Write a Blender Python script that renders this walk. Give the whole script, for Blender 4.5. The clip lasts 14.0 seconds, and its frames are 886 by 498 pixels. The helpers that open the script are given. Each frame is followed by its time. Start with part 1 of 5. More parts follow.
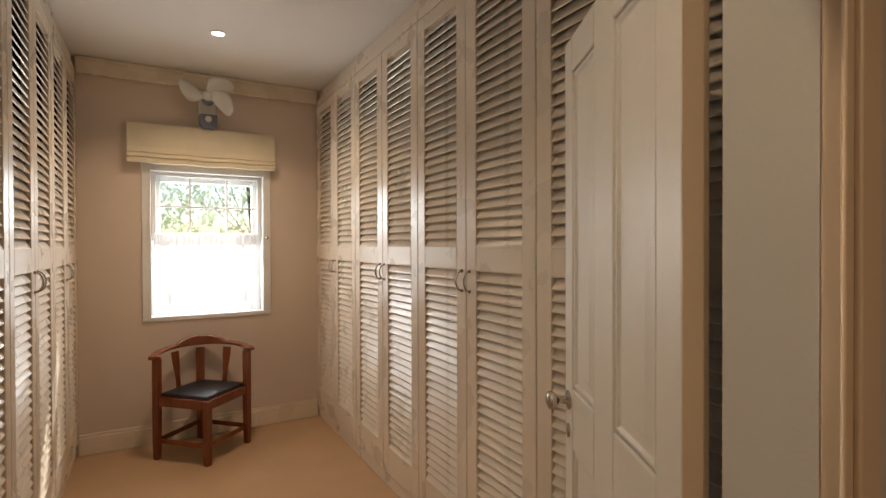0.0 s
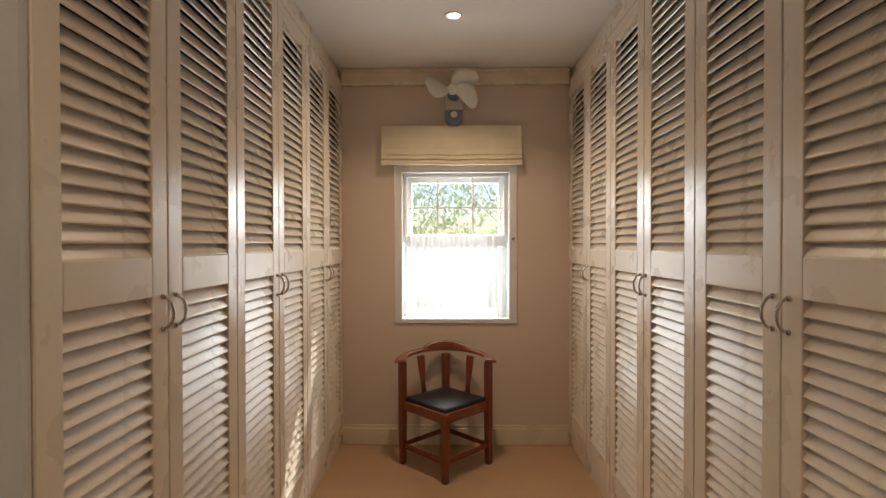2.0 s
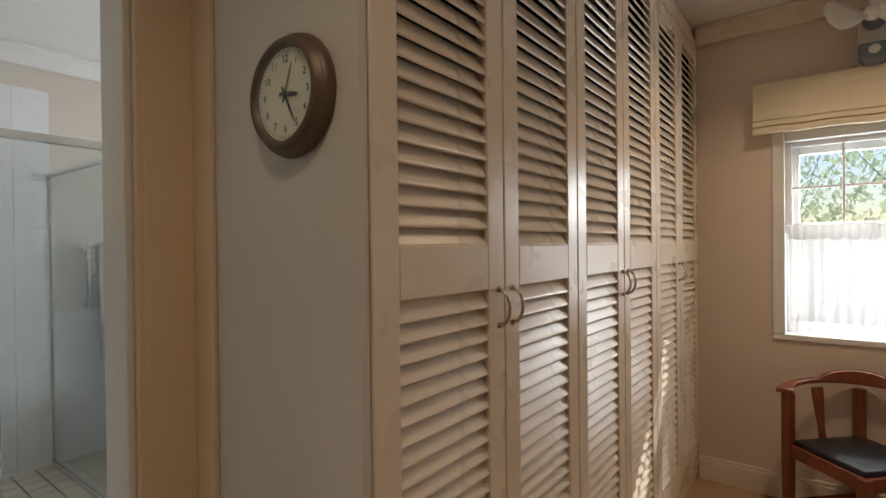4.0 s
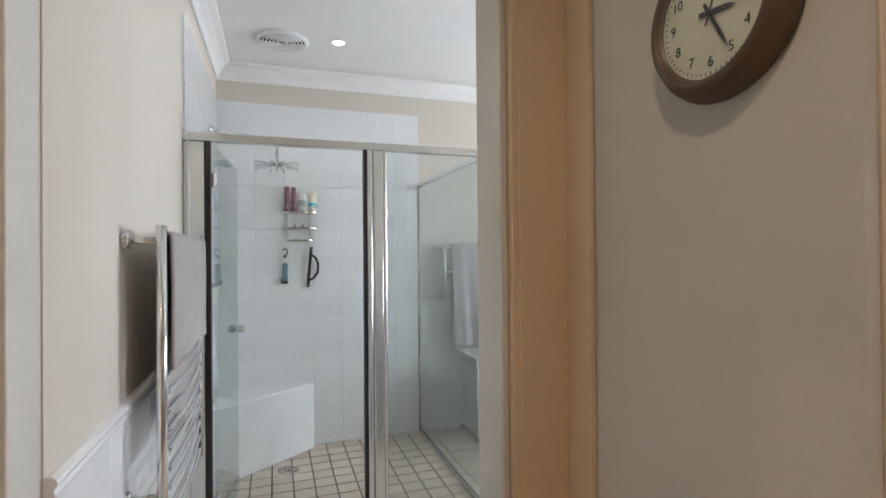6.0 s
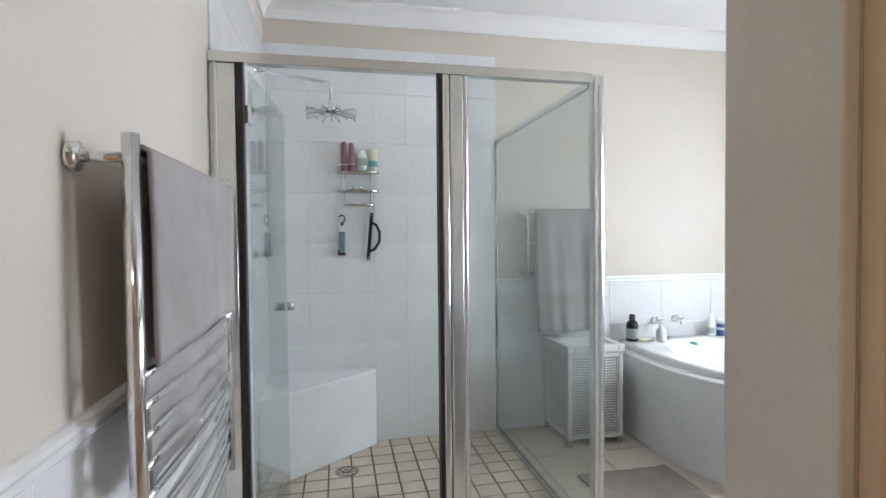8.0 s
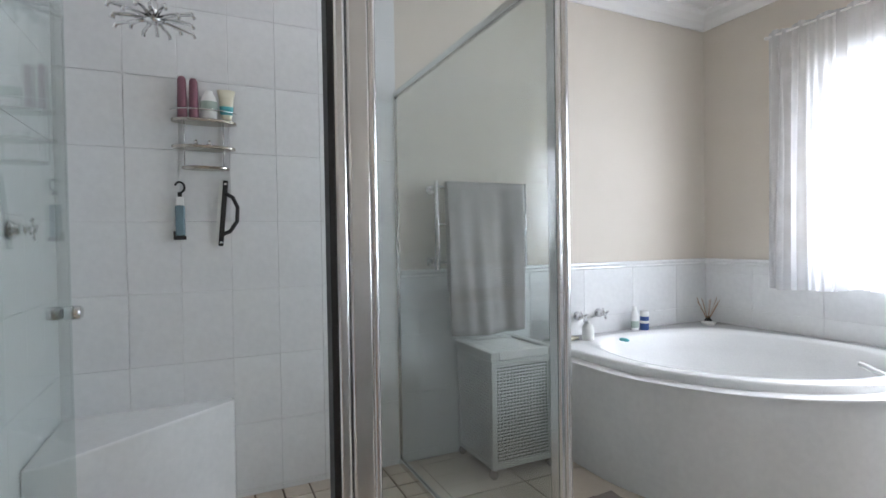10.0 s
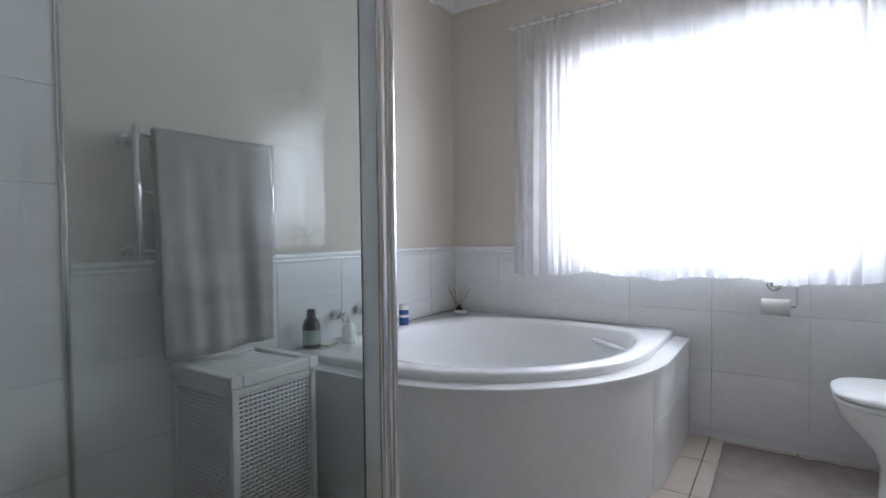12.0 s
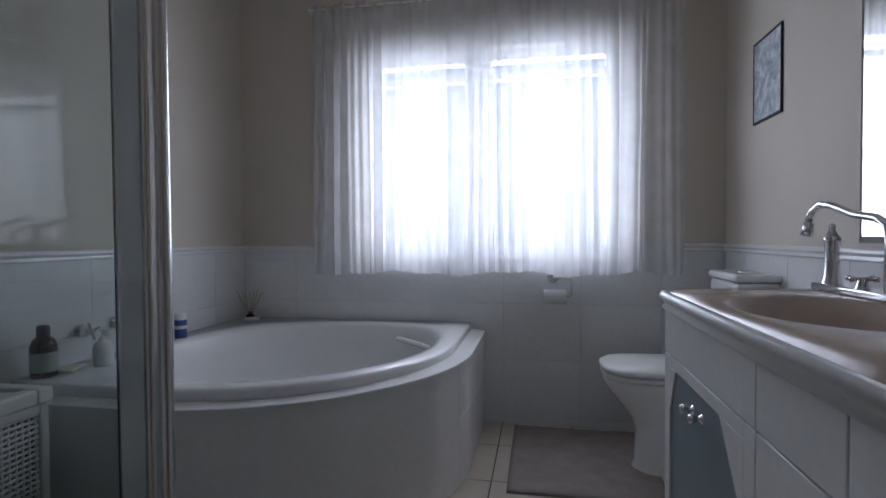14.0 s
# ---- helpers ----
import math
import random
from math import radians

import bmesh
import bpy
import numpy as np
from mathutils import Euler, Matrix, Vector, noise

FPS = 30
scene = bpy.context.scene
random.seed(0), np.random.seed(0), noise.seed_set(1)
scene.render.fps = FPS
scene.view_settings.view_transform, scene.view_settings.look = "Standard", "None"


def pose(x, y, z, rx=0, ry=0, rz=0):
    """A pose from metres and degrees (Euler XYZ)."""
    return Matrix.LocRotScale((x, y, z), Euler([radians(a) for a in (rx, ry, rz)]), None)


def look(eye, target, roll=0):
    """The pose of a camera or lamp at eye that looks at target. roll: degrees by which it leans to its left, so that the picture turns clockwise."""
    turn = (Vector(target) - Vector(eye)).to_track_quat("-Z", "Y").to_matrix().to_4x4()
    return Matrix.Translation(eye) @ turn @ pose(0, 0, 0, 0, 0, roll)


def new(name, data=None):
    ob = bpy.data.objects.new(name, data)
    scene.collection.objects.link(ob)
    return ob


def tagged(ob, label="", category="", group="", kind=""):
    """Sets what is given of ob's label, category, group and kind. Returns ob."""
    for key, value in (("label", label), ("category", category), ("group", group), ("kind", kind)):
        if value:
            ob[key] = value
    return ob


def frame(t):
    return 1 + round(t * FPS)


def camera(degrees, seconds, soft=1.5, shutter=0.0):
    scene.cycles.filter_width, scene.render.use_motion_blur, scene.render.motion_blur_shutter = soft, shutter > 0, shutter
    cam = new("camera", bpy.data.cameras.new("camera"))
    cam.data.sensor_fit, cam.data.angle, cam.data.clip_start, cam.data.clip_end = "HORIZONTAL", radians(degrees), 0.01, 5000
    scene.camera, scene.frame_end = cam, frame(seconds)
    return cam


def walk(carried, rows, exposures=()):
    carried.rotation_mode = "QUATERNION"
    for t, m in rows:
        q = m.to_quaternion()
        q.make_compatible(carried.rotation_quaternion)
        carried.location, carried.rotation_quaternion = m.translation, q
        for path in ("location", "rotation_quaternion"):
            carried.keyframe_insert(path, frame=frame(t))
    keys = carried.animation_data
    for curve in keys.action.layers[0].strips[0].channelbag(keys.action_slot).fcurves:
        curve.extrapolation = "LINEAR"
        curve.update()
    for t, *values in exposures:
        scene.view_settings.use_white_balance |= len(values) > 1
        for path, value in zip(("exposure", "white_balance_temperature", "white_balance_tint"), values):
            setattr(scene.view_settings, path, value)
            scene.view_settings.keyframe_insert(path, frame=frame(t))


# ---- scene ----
cam = camera(82.3, 14.0)
PATH = [
    (0, (-0.446, 0.438, 1.371), (0.542, 2.177, 1.354), -0.2),
    (0.5, (-0.367, 0.584, 1.38), (0.431, 2.418, 1.363), -0.2),
    (1, (-0.291, 0.728, 1.376), (0.281, 2.645, 1.357), -0.1),
    (1.5, (-0.208, 0.859, 1.392), (0.083, 2.837, 1.37), -0.1),
    (2, (-0.145, 0.958, 1.395), (-0.169, 2.958, 1.375), -0.1),
    (2.5, (-0.147, 1.036, 1.38), (-0.443, 3.014, 1.359), -0.1),
    (3, (-0.181, 1.137, 1.374), (-0.79, 3.042, 1.35), -0.2),
    (3.5, (-0.222, 1.208, 1.374), (-1.126, 2.992, 1.351), -0.3),
    (4, (-0.276, 1.252, 1.363), (-1.492, 2.84, 1.349), -0.6),
    (4.2, (-0.308, 1.26, 1.365), (-1.637, 2.754, 1.353), -0.7),
    (6.3, (-0.570, 1.278, 1.324), (-2.501, 1.799, 1.326), -0.6),
    (6.5, (-0.590, 1.286, 1.320), (-2.536, 1.750, 1.308), -0.7),
    (7, (-0.738, 1.284, 1.311), (-2.697, 1.686, 1.264), -0.5),
    (7.2, (-0.817, 1.282, 1.302), (-2.777, 1.676, 1.248), -0.5),
    (9.3, (-1.582, 1.398, 1.139), (-3.501, 1.961, 1.106), -0.9),
    (9.5, (-1.648, 1.404, 1.13), (-3.542, 2.045, 1.096), -0.8),
    (10, (-1.822, 1.428, 1.108), (-3.634, 2.275, 1.076), -0.9),
    (10.5, (-1.993, 1.466, 1.089), (-3.702, 2.505, 1.046), -0.9),
    (11, (-2.159, 1.545, 1.054), (-3.719, 2.795, 1.007), -0.9),
    (11.5, (-2.277, 1.601, 1.056), (-3.643, 3.061, 0.997), -0.7),
    (12, (-2.371, 1.645, 1.043), (-3.482, 3.307, 0.985), -0.6),
    (12.5, (-2.432, 1.672, 1.031), (-3.304, 3.471, 0.973), -0.6),
    (13, (-2.474, 1.712, 1.009), (-3.124, 3.603, 0.955), -0.5),
    (13.5, (-2.484, 1.75, 1.003), (-2.985, 3.685, 0.953), -0.5),
    (14, (-2.473, 1.768, 1.002), (-2.844, 3.732, 0.956), -0.4),
]
EXPOSURES = [(0, 0.30, 6500, 10), (4, -0.06, 6350, 10), (5.2, 0.28, 6150, 10), (7, 0.60, 5900, 11), (9.5, 0.14, 6000, 12), (11, 0.03, 5900, 14), (12, -0.50, 5800, 15), (13, -1.4, 5700, 16), (14, -1.9, 5700, 17)]
walk(cam, [(t, look(eye, target, roll)) for t, eye, target, roll in PATH], EXPOSURES)

# ---- world, sun, window light ----
world = bpy.data.worlds.new("sky_world")
scene.world = world
world.use_nodes = True
_n = world.node_tree.nodes
_sky = _n.new("ShaderNodeTexSky")
_sky.sky_type, _sky.sun_disc = "NISHITA", False
_sky.sun_elevation, _sky.sun_rotation = radians(42), radians(33)
world.node_tree.links.new(_sky.outputs[0], _n["Background"].inputs[0])
_n["Background"].inputs[1].default_value = 0.13

sun_data = bpy.data.lights.new("sun", "SUN")
sun_data.energy, sun_data.angle, sun_data.color = 3.6, radians(0.5), (1, 0.95, 0.86)
sun_ob = new("sun", sun_data)
sun_ob.matrix_world = look((2.2, 8.0, 5.0), (2.2 - 0.52, 8.0 - 0.8, 5.0 - 0.86))


def area_lamp(name, m, sx, sy, watts, colour=(1, 1, 1), spread=180):
    d = bpy.data.lights.new(name, "AREA")
    d.shape, d.size, d.size_y, d.energy, d.color = "RECTANGLE", sx, sy, watts, colour
    d.spread = radians(spread)
    o = new(name, d)
    o.matrix_world = m
    return o


def disc_lamp(name, place, radius, watts, colour):
    d = bpy.data.lights.new(name, "AREA")
    d.shape, d.size, d.energy, d.color, d.spread = "DISK", radius * 2, watts, colour, radians(130)
    o = new(name, d)
    o.location = place
    return o


area_lamp("window_light", look((-0.1, 4.74, 1.42), (-0.1, 3.0, 1.1)), 0.7, 1.0, 20, (0.95, 0.98, 1.0), 160)
area_lamp("window_light", look((-2.74, 4.80, 1.45), (-2.74, 3.0, 1.1)), 1.4, 1.15, 118, (0.90, 0.95, 1.0), 156)
WARM = (1.0, 0.74, 0.50)
disc_lamp("downlight_lamp", (-0.12, 3.64, 2.585), 0.04, 6.5, WARM)
# unseen hall lamp, assumed from warm tones by the doorway; no fixture built
disc_lamp("downlight_lamp", (-0.30, -0.2, 2.585), 0.04, 7, WARM)
# added fill for the clock wall, no known lamp at this spot
disc_lamp("downlight_lamp", (-0.45, 1.10, 2.585), 0.045, 4.5, (1.0, 0.76, 0.52))
disc_lamp("downlight_lamp", (-3.62, 1.64, 2.585), 0.04, 0.5, (1, 0.95, 0.9))

# ---- materials ----


def material(name, colour, rough=0.5, metal=0.0, dark=None, scale=8.0, fine=120.0, bump=0.1, spread=0.5, spec=0.5, coat=0.0, object_random=0.0):
    """Principled surface with a broad stain, a fine grain and a bump."""
    m = bpy.data.materials.new(name)
    m.use_nodes = True
    nt = m.node_tree
    b = nt.nodes["Principled BSDF"]
    b.inputs["Metallic"].default_value = metal
    b.inputs["Specular IOR Level"].default_value = spec
    b.inputs["Coat Weight"].default_value = coat
    tc = nt.nodes.new("ShaderNodeTexCoord")
    n1, n2 = nt.nodes.new("ShaderNodeTexNoise"), nt.nodes.new("ShaderNodeTexNoise")
    n1.inputs["Scale"].default_value, n1.inputs["Detail"].default_value = scale, 4
    n2.inputs["Scale"].default_value, n2.inputs["Detail"].default_value = fine, 3
    for n in (n1, n2):
        nt.links.new(tc.outputs["Object"], n.inputs["Vector"])
    mix = nt.nodes.new("ShaderNodeMix")
    mix.data_type = "RGBA"
    dark = dark or tuple(c * 0.88 for c in colour)
    mix.inputs[6].default_value, mix.inputs[7].default_value = (*dark, 1), (*colour, 1)
    add = nt.nodes.new("ShaderNodeMath")
    add.operation = "MULTIPLY_ADD"
    nt.links.new(n2.outputs["Fac"], add.inputs[0])
    add.inputs[1].default_value = 0.5
    nt.links.new(n1.outputs["Fac"], add.inputs[2])
    rng = nt.nodes.new("ShaderNodeMapRange")
    rng.inputs["From Min"].default_value, rng.inputs["From Max"].default_value = 0.75 - spread / 2, 0.75 + spread / 2
    nt.links.new(add.outputs[0], rng.inputs["Value"])
    nt.links.new(rng.outputs[0], mix.inputs[0])
    out = mix.outputs[2]
    if object_random:
        oi, hsv, vr = nt.nodes.new("ShaderNodeObjectInfo"), nt.nodes.new("ShaderNodeHueSaturation"), nt.nodes.new("ShaderNodeMapRange")
        vr.inputs["To Min"].default_value, vr.inputs["To Max"].default_value = 1 - object_random, 1 + object_random
        nt.links.new(oi.outputs["Random"], vr.inputs["Value"])
        nt.links.new(vr.outputs[0], hsv.inputs["Value"])
        nt.links.new(out, hsv.inputs["Color"])
        out = hsv.outputs[0]
    nt.links.new(out, b.inputs["Base Color"])
    rr = nt.nodes.new("ShaderNodeMapRange")
    rr.inputs["To Min"].default_value, rr.inputs["To Max"].default_value = max(0.02, rough * 0.85), min(1, rough * 1.15)
    nt.links.new(n1.outputs["Fac"], rr.inputs["Value"])
    nt.links.new(rr.outputs[0], b.inputs["Roughness"])
    if bump:
        bp = nt.nodes.new("ShaderNodeBump")
        bp.inputs["Strength"].default_value, bp.inputs["Distance"].default_value = bump, 0.003
        nt.links.new(n2.outputs["Fac"], bp.inputs["Height"])
        nt.links.new(bp.outputs[0], b.inputs["Normal"])
    return m


def wood_material(name, light, dark, rough):
    m = material(name, light, rough, dark=dark, bump=0.05, coat=0.3)
    nt = m.node_tree
    wave = nt.nodes.new("ShaderNodeTexNoise")
    mp = nt.nodes.new("ShaderNodeMapping")
    mp.inputs["Scale"].default_value = (60, 60, 4)
    tc = next(n for n in nt.nodes if n.type == "TEX_COORD")
    nt.links.new(tc.outputs["Object"], mp.inputs["Vector"])
    nt.links.new(mp.outputs[0], wave.inputs["Vector"])
    wave.inputs["Scale"].default_value, wave.inputs["Detail"].default_value = 1.0, 5
    mix = next(n for n in nt.nodes if n.type == "MIX")
    nt.links.new(wave.outputs["Fac"], mix.inputs[0])
    return m


def sheer_material(name, colour, see_through, translucent):
    """Thin cloth: part open weave, part scattered light."""
    m = bpy.data.materials.new(name)
    m.use_nodes = True
    nt = m.node_tree
    nt.nodes.remove(nt.nodes["Principled BSDF"])
    o = nt.nodes["Material Output"]
    tr, tl, df = nt.nodes.new("ShaderNodeBsdfTransparent"), nt.nodes.new("ShaderNodeBsdfTranslucent"), nt.nodes.new("ShaderNodeBsdfDiffuse")
    tl.inputs[0].default_value = df.inputs[0].default_value = (*colour, 1)
    a, b = nt.nodes.new("ShaderNodeMixShader"), nt.nodes.new("ShaderNodeMixShader")
    a.inputs[0].default_value = translucent
    nt.links.new(df.outputs[0], a.inputs[1])
    nt.links.new(tl.outputs[0], a.inputs[2])
    tc, nz, rg = nt.nodes.new("ShaderNodeTexCoord"), nt.nodes.new("ShaderNodeTexNoise"), nt.nodes.new("ShaderNodeMapRange")
    nz.inputs["Scale"].default_value = 9
    nt.links.new(tc.outputs["Object"], nz.inputs["Vector"])
    rg.inputs["To Min"].default_value, rg.inputs["To Max"].default_value = see_through - 0.1, see_through + 0.1
    nt.links.new(nz.outputs["Fac"], rg.inputs["Value"])
    nt.links.new(rg.outputs[0], b.inputs[0])
    nt.links.new(a.outputs[0], b.inputs[1])
    nt.links.new(tr.outputs[0], b.inputs[2])
    nt.links.new(b.outputs[0], o.inputs[0])
    return m


def glass_material(name, tint, rough=0.0):
    """Flat pane: clear body with mirror gloss by Fresnel."""
    m = bpy.data.materials.new(name)
    m.use_nodes = True
    nt = m.node_tree
    nt.nodes.remove(nt.nodes["Principled BSDF"])
    o = nt.nodes["Material Output"]
    tr, gl, lw, mx = nt.nodes.new("ShaderNodeBsdfTransparent"), nt.nodes.new("ShaderNodeBsdfGlossy"), nt.nodes.new("ShaderNodeLayerWeight"), nt.nodes.new("ShaderNodeMixShader")
    tr.inputs[0].default_value = (*tint, 1)
    gl.inputs["Roughness"].default_value = rough
    pw, ma = nt.nodes.new("ShaderNodeMath"), nt.nodes.new("ShaderNodeMath")
    pw.operation, ma.operation = "POWER", "MULTIPLY_ADD"
    pw.inputs[1].default_value, ma.inputs[1].default_value, ma.inputs[2].default_value = 4.5, 0.8, 0.045
    nt.links.new(lw.outputs["Facing"], pw.inputs[0])
    nt.links.new(pw.outputs[0], ma.inputs[0])
    nt.links.new(ma.outputs[0], mx.inputs[0])
    nt.links.new(tr.outputs[0], mx.inputs[1])
    nt.links.new(gl.outputs[0], mx.inputs[2])
    nt.links.new(mx.outputs[0], o.inputs[0])
    return m


def glow_material(name, colour, strength):
    m = bpy.data.materials.new(name)
    m.use_nodes = True
    b = m.node_tree.nodes["Principled BSDF"]
    b.inputs["Base Color"].default_value = (*colour, 1)
    b.inputs["Emission Color"].default_value = (*colour, 1)
    b.inputs["Emission Strength"].default_value = strength
    return m


M_WALL = material("beige_wall_paint", (0.66, 0.555, 0.47), 0.75, scale=2.5, fine=160, bump=0.12, dark=(0.63, 0.525, 0.44))
# grey-beige paint, greyed further for bluish light from the bathroom
M_WALL_CLOCK = material("grey_beige_wall_cool_lit", (0.56, 0.54, 0.49), 0.7, scale=2.5, fine=160, bump=0.1, dark=(0.53, 0.51, 0.465))
M_BATHWALL = material("stone_wall_paint", (0.64, 0.58, 0.50), 0.7, scale=2.5, fine=160, bump=0.1, dark=(0.61, 0.55, 0.47))
M_CEIL = material("ceiling_paint", (0.80, 0.78, 0.75), 0.85, scale=2, fine=120, bump=0.1, dark=(0.77, 0.75, 0.72))
M_CREAM = material("cream_satin_paint", (0.74, 0.645, 0.53), 0.28, scale=5, fine=90, bump=0.05, dark=(0.71, 0.63, 0.51))
M_DOOR = material("cream_door_paint", (0.74, 0.69, 0.60), 0.38, scale=4, fine=90, bump=0.06, dark=(0.71, 0.66, 0.57))
# tan holds the warm hall light that falls on the trim
M_TAN = material("warm_lit_trim_tan", (0.66, 0.52, 0.36), 0.45, scale=5, fine=90, bump=0.05, dark=(0.63, 0.49, 0.335))
M_JAMB = material("off_white_jamb_paint", (0.66, 0.63, 0.57), 0.4, scale=4, fine=90, bump=0.05)
M_WHITE = material("white_gloss_paint", (0.82, 0.81, 0.79), 0.35, scale=4, fine=90, bump=0.04)
# near black stands in for the shade inside unlit hollows
M_SHADE = material("recess_shade", (0.045, 0.028, 0.018), 0.9)
M_CARPET = material("carpet_pile", (0.53, 0.35, 0.21), 0.95, dark=(0.45, 0.29, 0.17), scale=3, fine=420, bump=0.9, spec=0.1, spread=0.7)
M_MAHOG = wood_material("mahogany", (0.26, 0.066, 0.022), (0.10, 0.020, 0.008), 0.24)
M_LEATHER = material("black_leather", (0.010, 0.010, 0.012), 0.32, spec=0.35, scale=15, fine=300, bump=0.25)
M_LINEN = material("cream_linen", (0.76, 0.68, 0.52), 0.9, scale=6, fine=500, bump=0.3, spec=0.1)
M_CHROME = material("chrome", (0.80, 0.80, 0.81), 0.09, metal=1, bump=0.0)
M_SATIN = material("satin_aluminium", (0.74, 0.74, 0.73), 0.22, metal=1, bump=0.0)
M_NICKEL = material("brushed_nickel", (0.55, 0.50, 0.44), 0.25, metal=1, bump=0.0)
M_BLACK = material("black_rubber", (0.015, 0.013, 0.012), 0.5)
M_TILE = material("white_wall_tile", (0.80, 0.80, 0.79), 0.16, scale=3, fine=40, bump=0.02, object_random=0.015)
M_GROUT = material("pale_grout", (0.76, 0.755, 0.74), 0.9)
M_FLOORTILE = material("cream_floor_tile", (0.60, 0.53, 0.44), 0.35, scale=7, fine=70, bump=0.04, dark=(0.54, 0.46, 0.38), object_random=0.04)
M_FLOORGROUT = material("brown_grout", (0.16, 0.12, 0.09), 0.9)
M_MOSAIC = material("beige_mosaic_tile", (0.58, 0.49, 0.40), 0.4, scale=14, fine=90, bump=0.05, dark=(0.50, 0.42, 0.34), object_random=0.07)
M_ACRYLIC = material("white_acrylic", (0.84, 0.84, 0.83), 0.14, scale=2, bump=0.0)
M_CERAMIC = material("white_ceramic", (0.82, 0.82, 0.80), 0.12, scale=2, bump=0.0)
M_COUNTER = material("pinkish_beige_stone_top", (0.58, 0.47, 0.40), 0.18, scale=20, fine=200, bump=0.02, dark=(0.50, 0.40, 0.33))
M_GREYBLUE = material("blue_grey_door_paint", (0.20, 0.25, 0.27), 0.4, scale=6, fine=120, bump=0.1)
M_TOWEL = material("grey_towelling", (0.46, 0.425, 0.41), 0.95, scale=9, fine=520, bump=1.0, spec=0.05, dark=(0.37, 0.34, 0.325))
M_MAT = material("taupe_bath_mat", (0.36, 0.31, 0.28), 0.95, scale=12, fine=300, bump=1.0, spec=0.05, dark=(0.28, 0.24, 0.215))
M_WICKER = material("white_wicker", (0.74, 0.73, 0.69), 0.5, scale=20, fine=200, bump=0.2)
M_BRONZE = material("bronze_clock_rim", (0.12, 0.08, 0.052), 0.42, metal=0.2, scale=12, fine=150, bump=0.05)
M_DIAL = material("cream_dial", (0.62, 0.62, 0.48), 0.5, scale=6)
M_INK = material("dark_ink", (0.03, 0.03, 0.03), 0.6)
M_GLASS = glass_material("shower_glass", (0.915, 0.935, 0.93))
M_DOORGLASS = glass_material("green_edged_door_glass", (0.925, 0.962, 0.952))
M_PANE = glass_material("window_glass", (0.97, 0.98, 0.97))
M_MIRROR = material("mirror_silver", (0.90, 0.91, 0.91), 0.02, metal=1, bump=0.0)
M_SHEER = sheer_material("sheer_white_voile", (0.86, 0.86, 0.87), 0.42, 0.58)
M_CAFE = sheer_material("white_cotton_voile", (0.76, 0.76, 0.77), 0.28, 0.22)
M_GLOW = glow_material("lamp_glow", (1.0, 0.88, 0.70), 12)
M_PINK = material("mauve_bottle", (0.24, 0.10, 0.13), 0.3)
M_TEAL = material("teal_label", (0.10, 0.42, 0.45), 0.4)
M_BLUE = material("blue_label", (0.04, 0.10, 0.32), 0.35)
M_FANGREY = material("blue_grey_plastic", (0.17, 0.20, 0.26), 0.4)
M_PLASTIC = material("white_plastic", (0.80, 0.80, 0.77), 0.35, bump=0.0)
M_CREAMTUBE = material("cream_tube", (0.72, 0.68, 0.52), 0.35, bump=0.0)
M_REED = material("reed_sticks", (0.45, 0.26, 0.13), 0.7)
M_LEAF = sheer_material("leaf_green", (0.55, 0.66, 0.36), 0.40, 0.75)
M_BARK = material("bark", (0.16, 0.11, 0.07), 0.9, fine=40, bump=0.8)
M_GRASS = material("grass", (0.10, 0.16, 0.04), 0.9, scale=0.8, fine=30, dark=(0.06, 0.10, 0.03))
M_PRINT = material("blue_grey_print", (0.74, 0.76, 0.78), 0.4, scale=26, fine=60, dark=(0.30, 0.36, 0.43), spread=0.35, bump=0.0)
M_AMBER = material("dark_brown_bottle", (0.02, 0.014, 0.01), 0.15)
M_LABEL = material("green_grey_label", (0.35, 0.42, 0.36), 0.5)

# ---- mesh helpers ----


def box(bm, x0, x1, y0, y1, z0, z1, m=None):
    mm = Matrix.LocRotScale(((x0 + x1) / 2, (y0 + y1) / 2, (z0 + z1) / 2), None, (abs(x1 - x0), abs(y1 - y0), abs(z1 - z0)))
    return bmesh.ops.create_cube(bm, size=1, matrix=(m @ mm) if m else mm)["verts"]


def rod(bm, a, b, r, r2=None, n=14):
    a, b = Vector(a), Vector(b)
    q = (b - a).to_track_quat("Z", "Y").to_matrix().to_4x4()
    bmesh.ops.create_cone(bm, cap_ends=True, segments=n, radius1=r, radius2=r if r2 is None else r2, depth=(b - a).length, matrix=Matrix.Translation((a + b) / 2) @ q)


def tube(bm, pts, r, n=10):
    """A round tube along points."""
    pts = [Vector(p) for p in pts]
    rings, side = [], None
    for i, p in enumerate(pts):
        d = (pts[min(i + 1, len(pts) - 1)] - pts[max(i - 1, 0)]).normalized()
        if side is None:
            side = d.orthogonal().normalized()
        side = (side - d * side.dot(d)).normalized()
        up = d.cross(side)
        rings.append([bm.verts.new(p + (side * math.cos(2 * math.pi * k / n) + up * math.sin(2 * math.pi * k / n)) * r) for k in range(n)])
    for a, b in zip(rings, rings[1:]):
        for k in range(n):
            bm.faces.new((a[k], a[(k + 1) % n], b[(k + 1) % n], b[k]))
    bm.faces.new(rings[0][::-1])
    bm.faces.new(rings[-1])


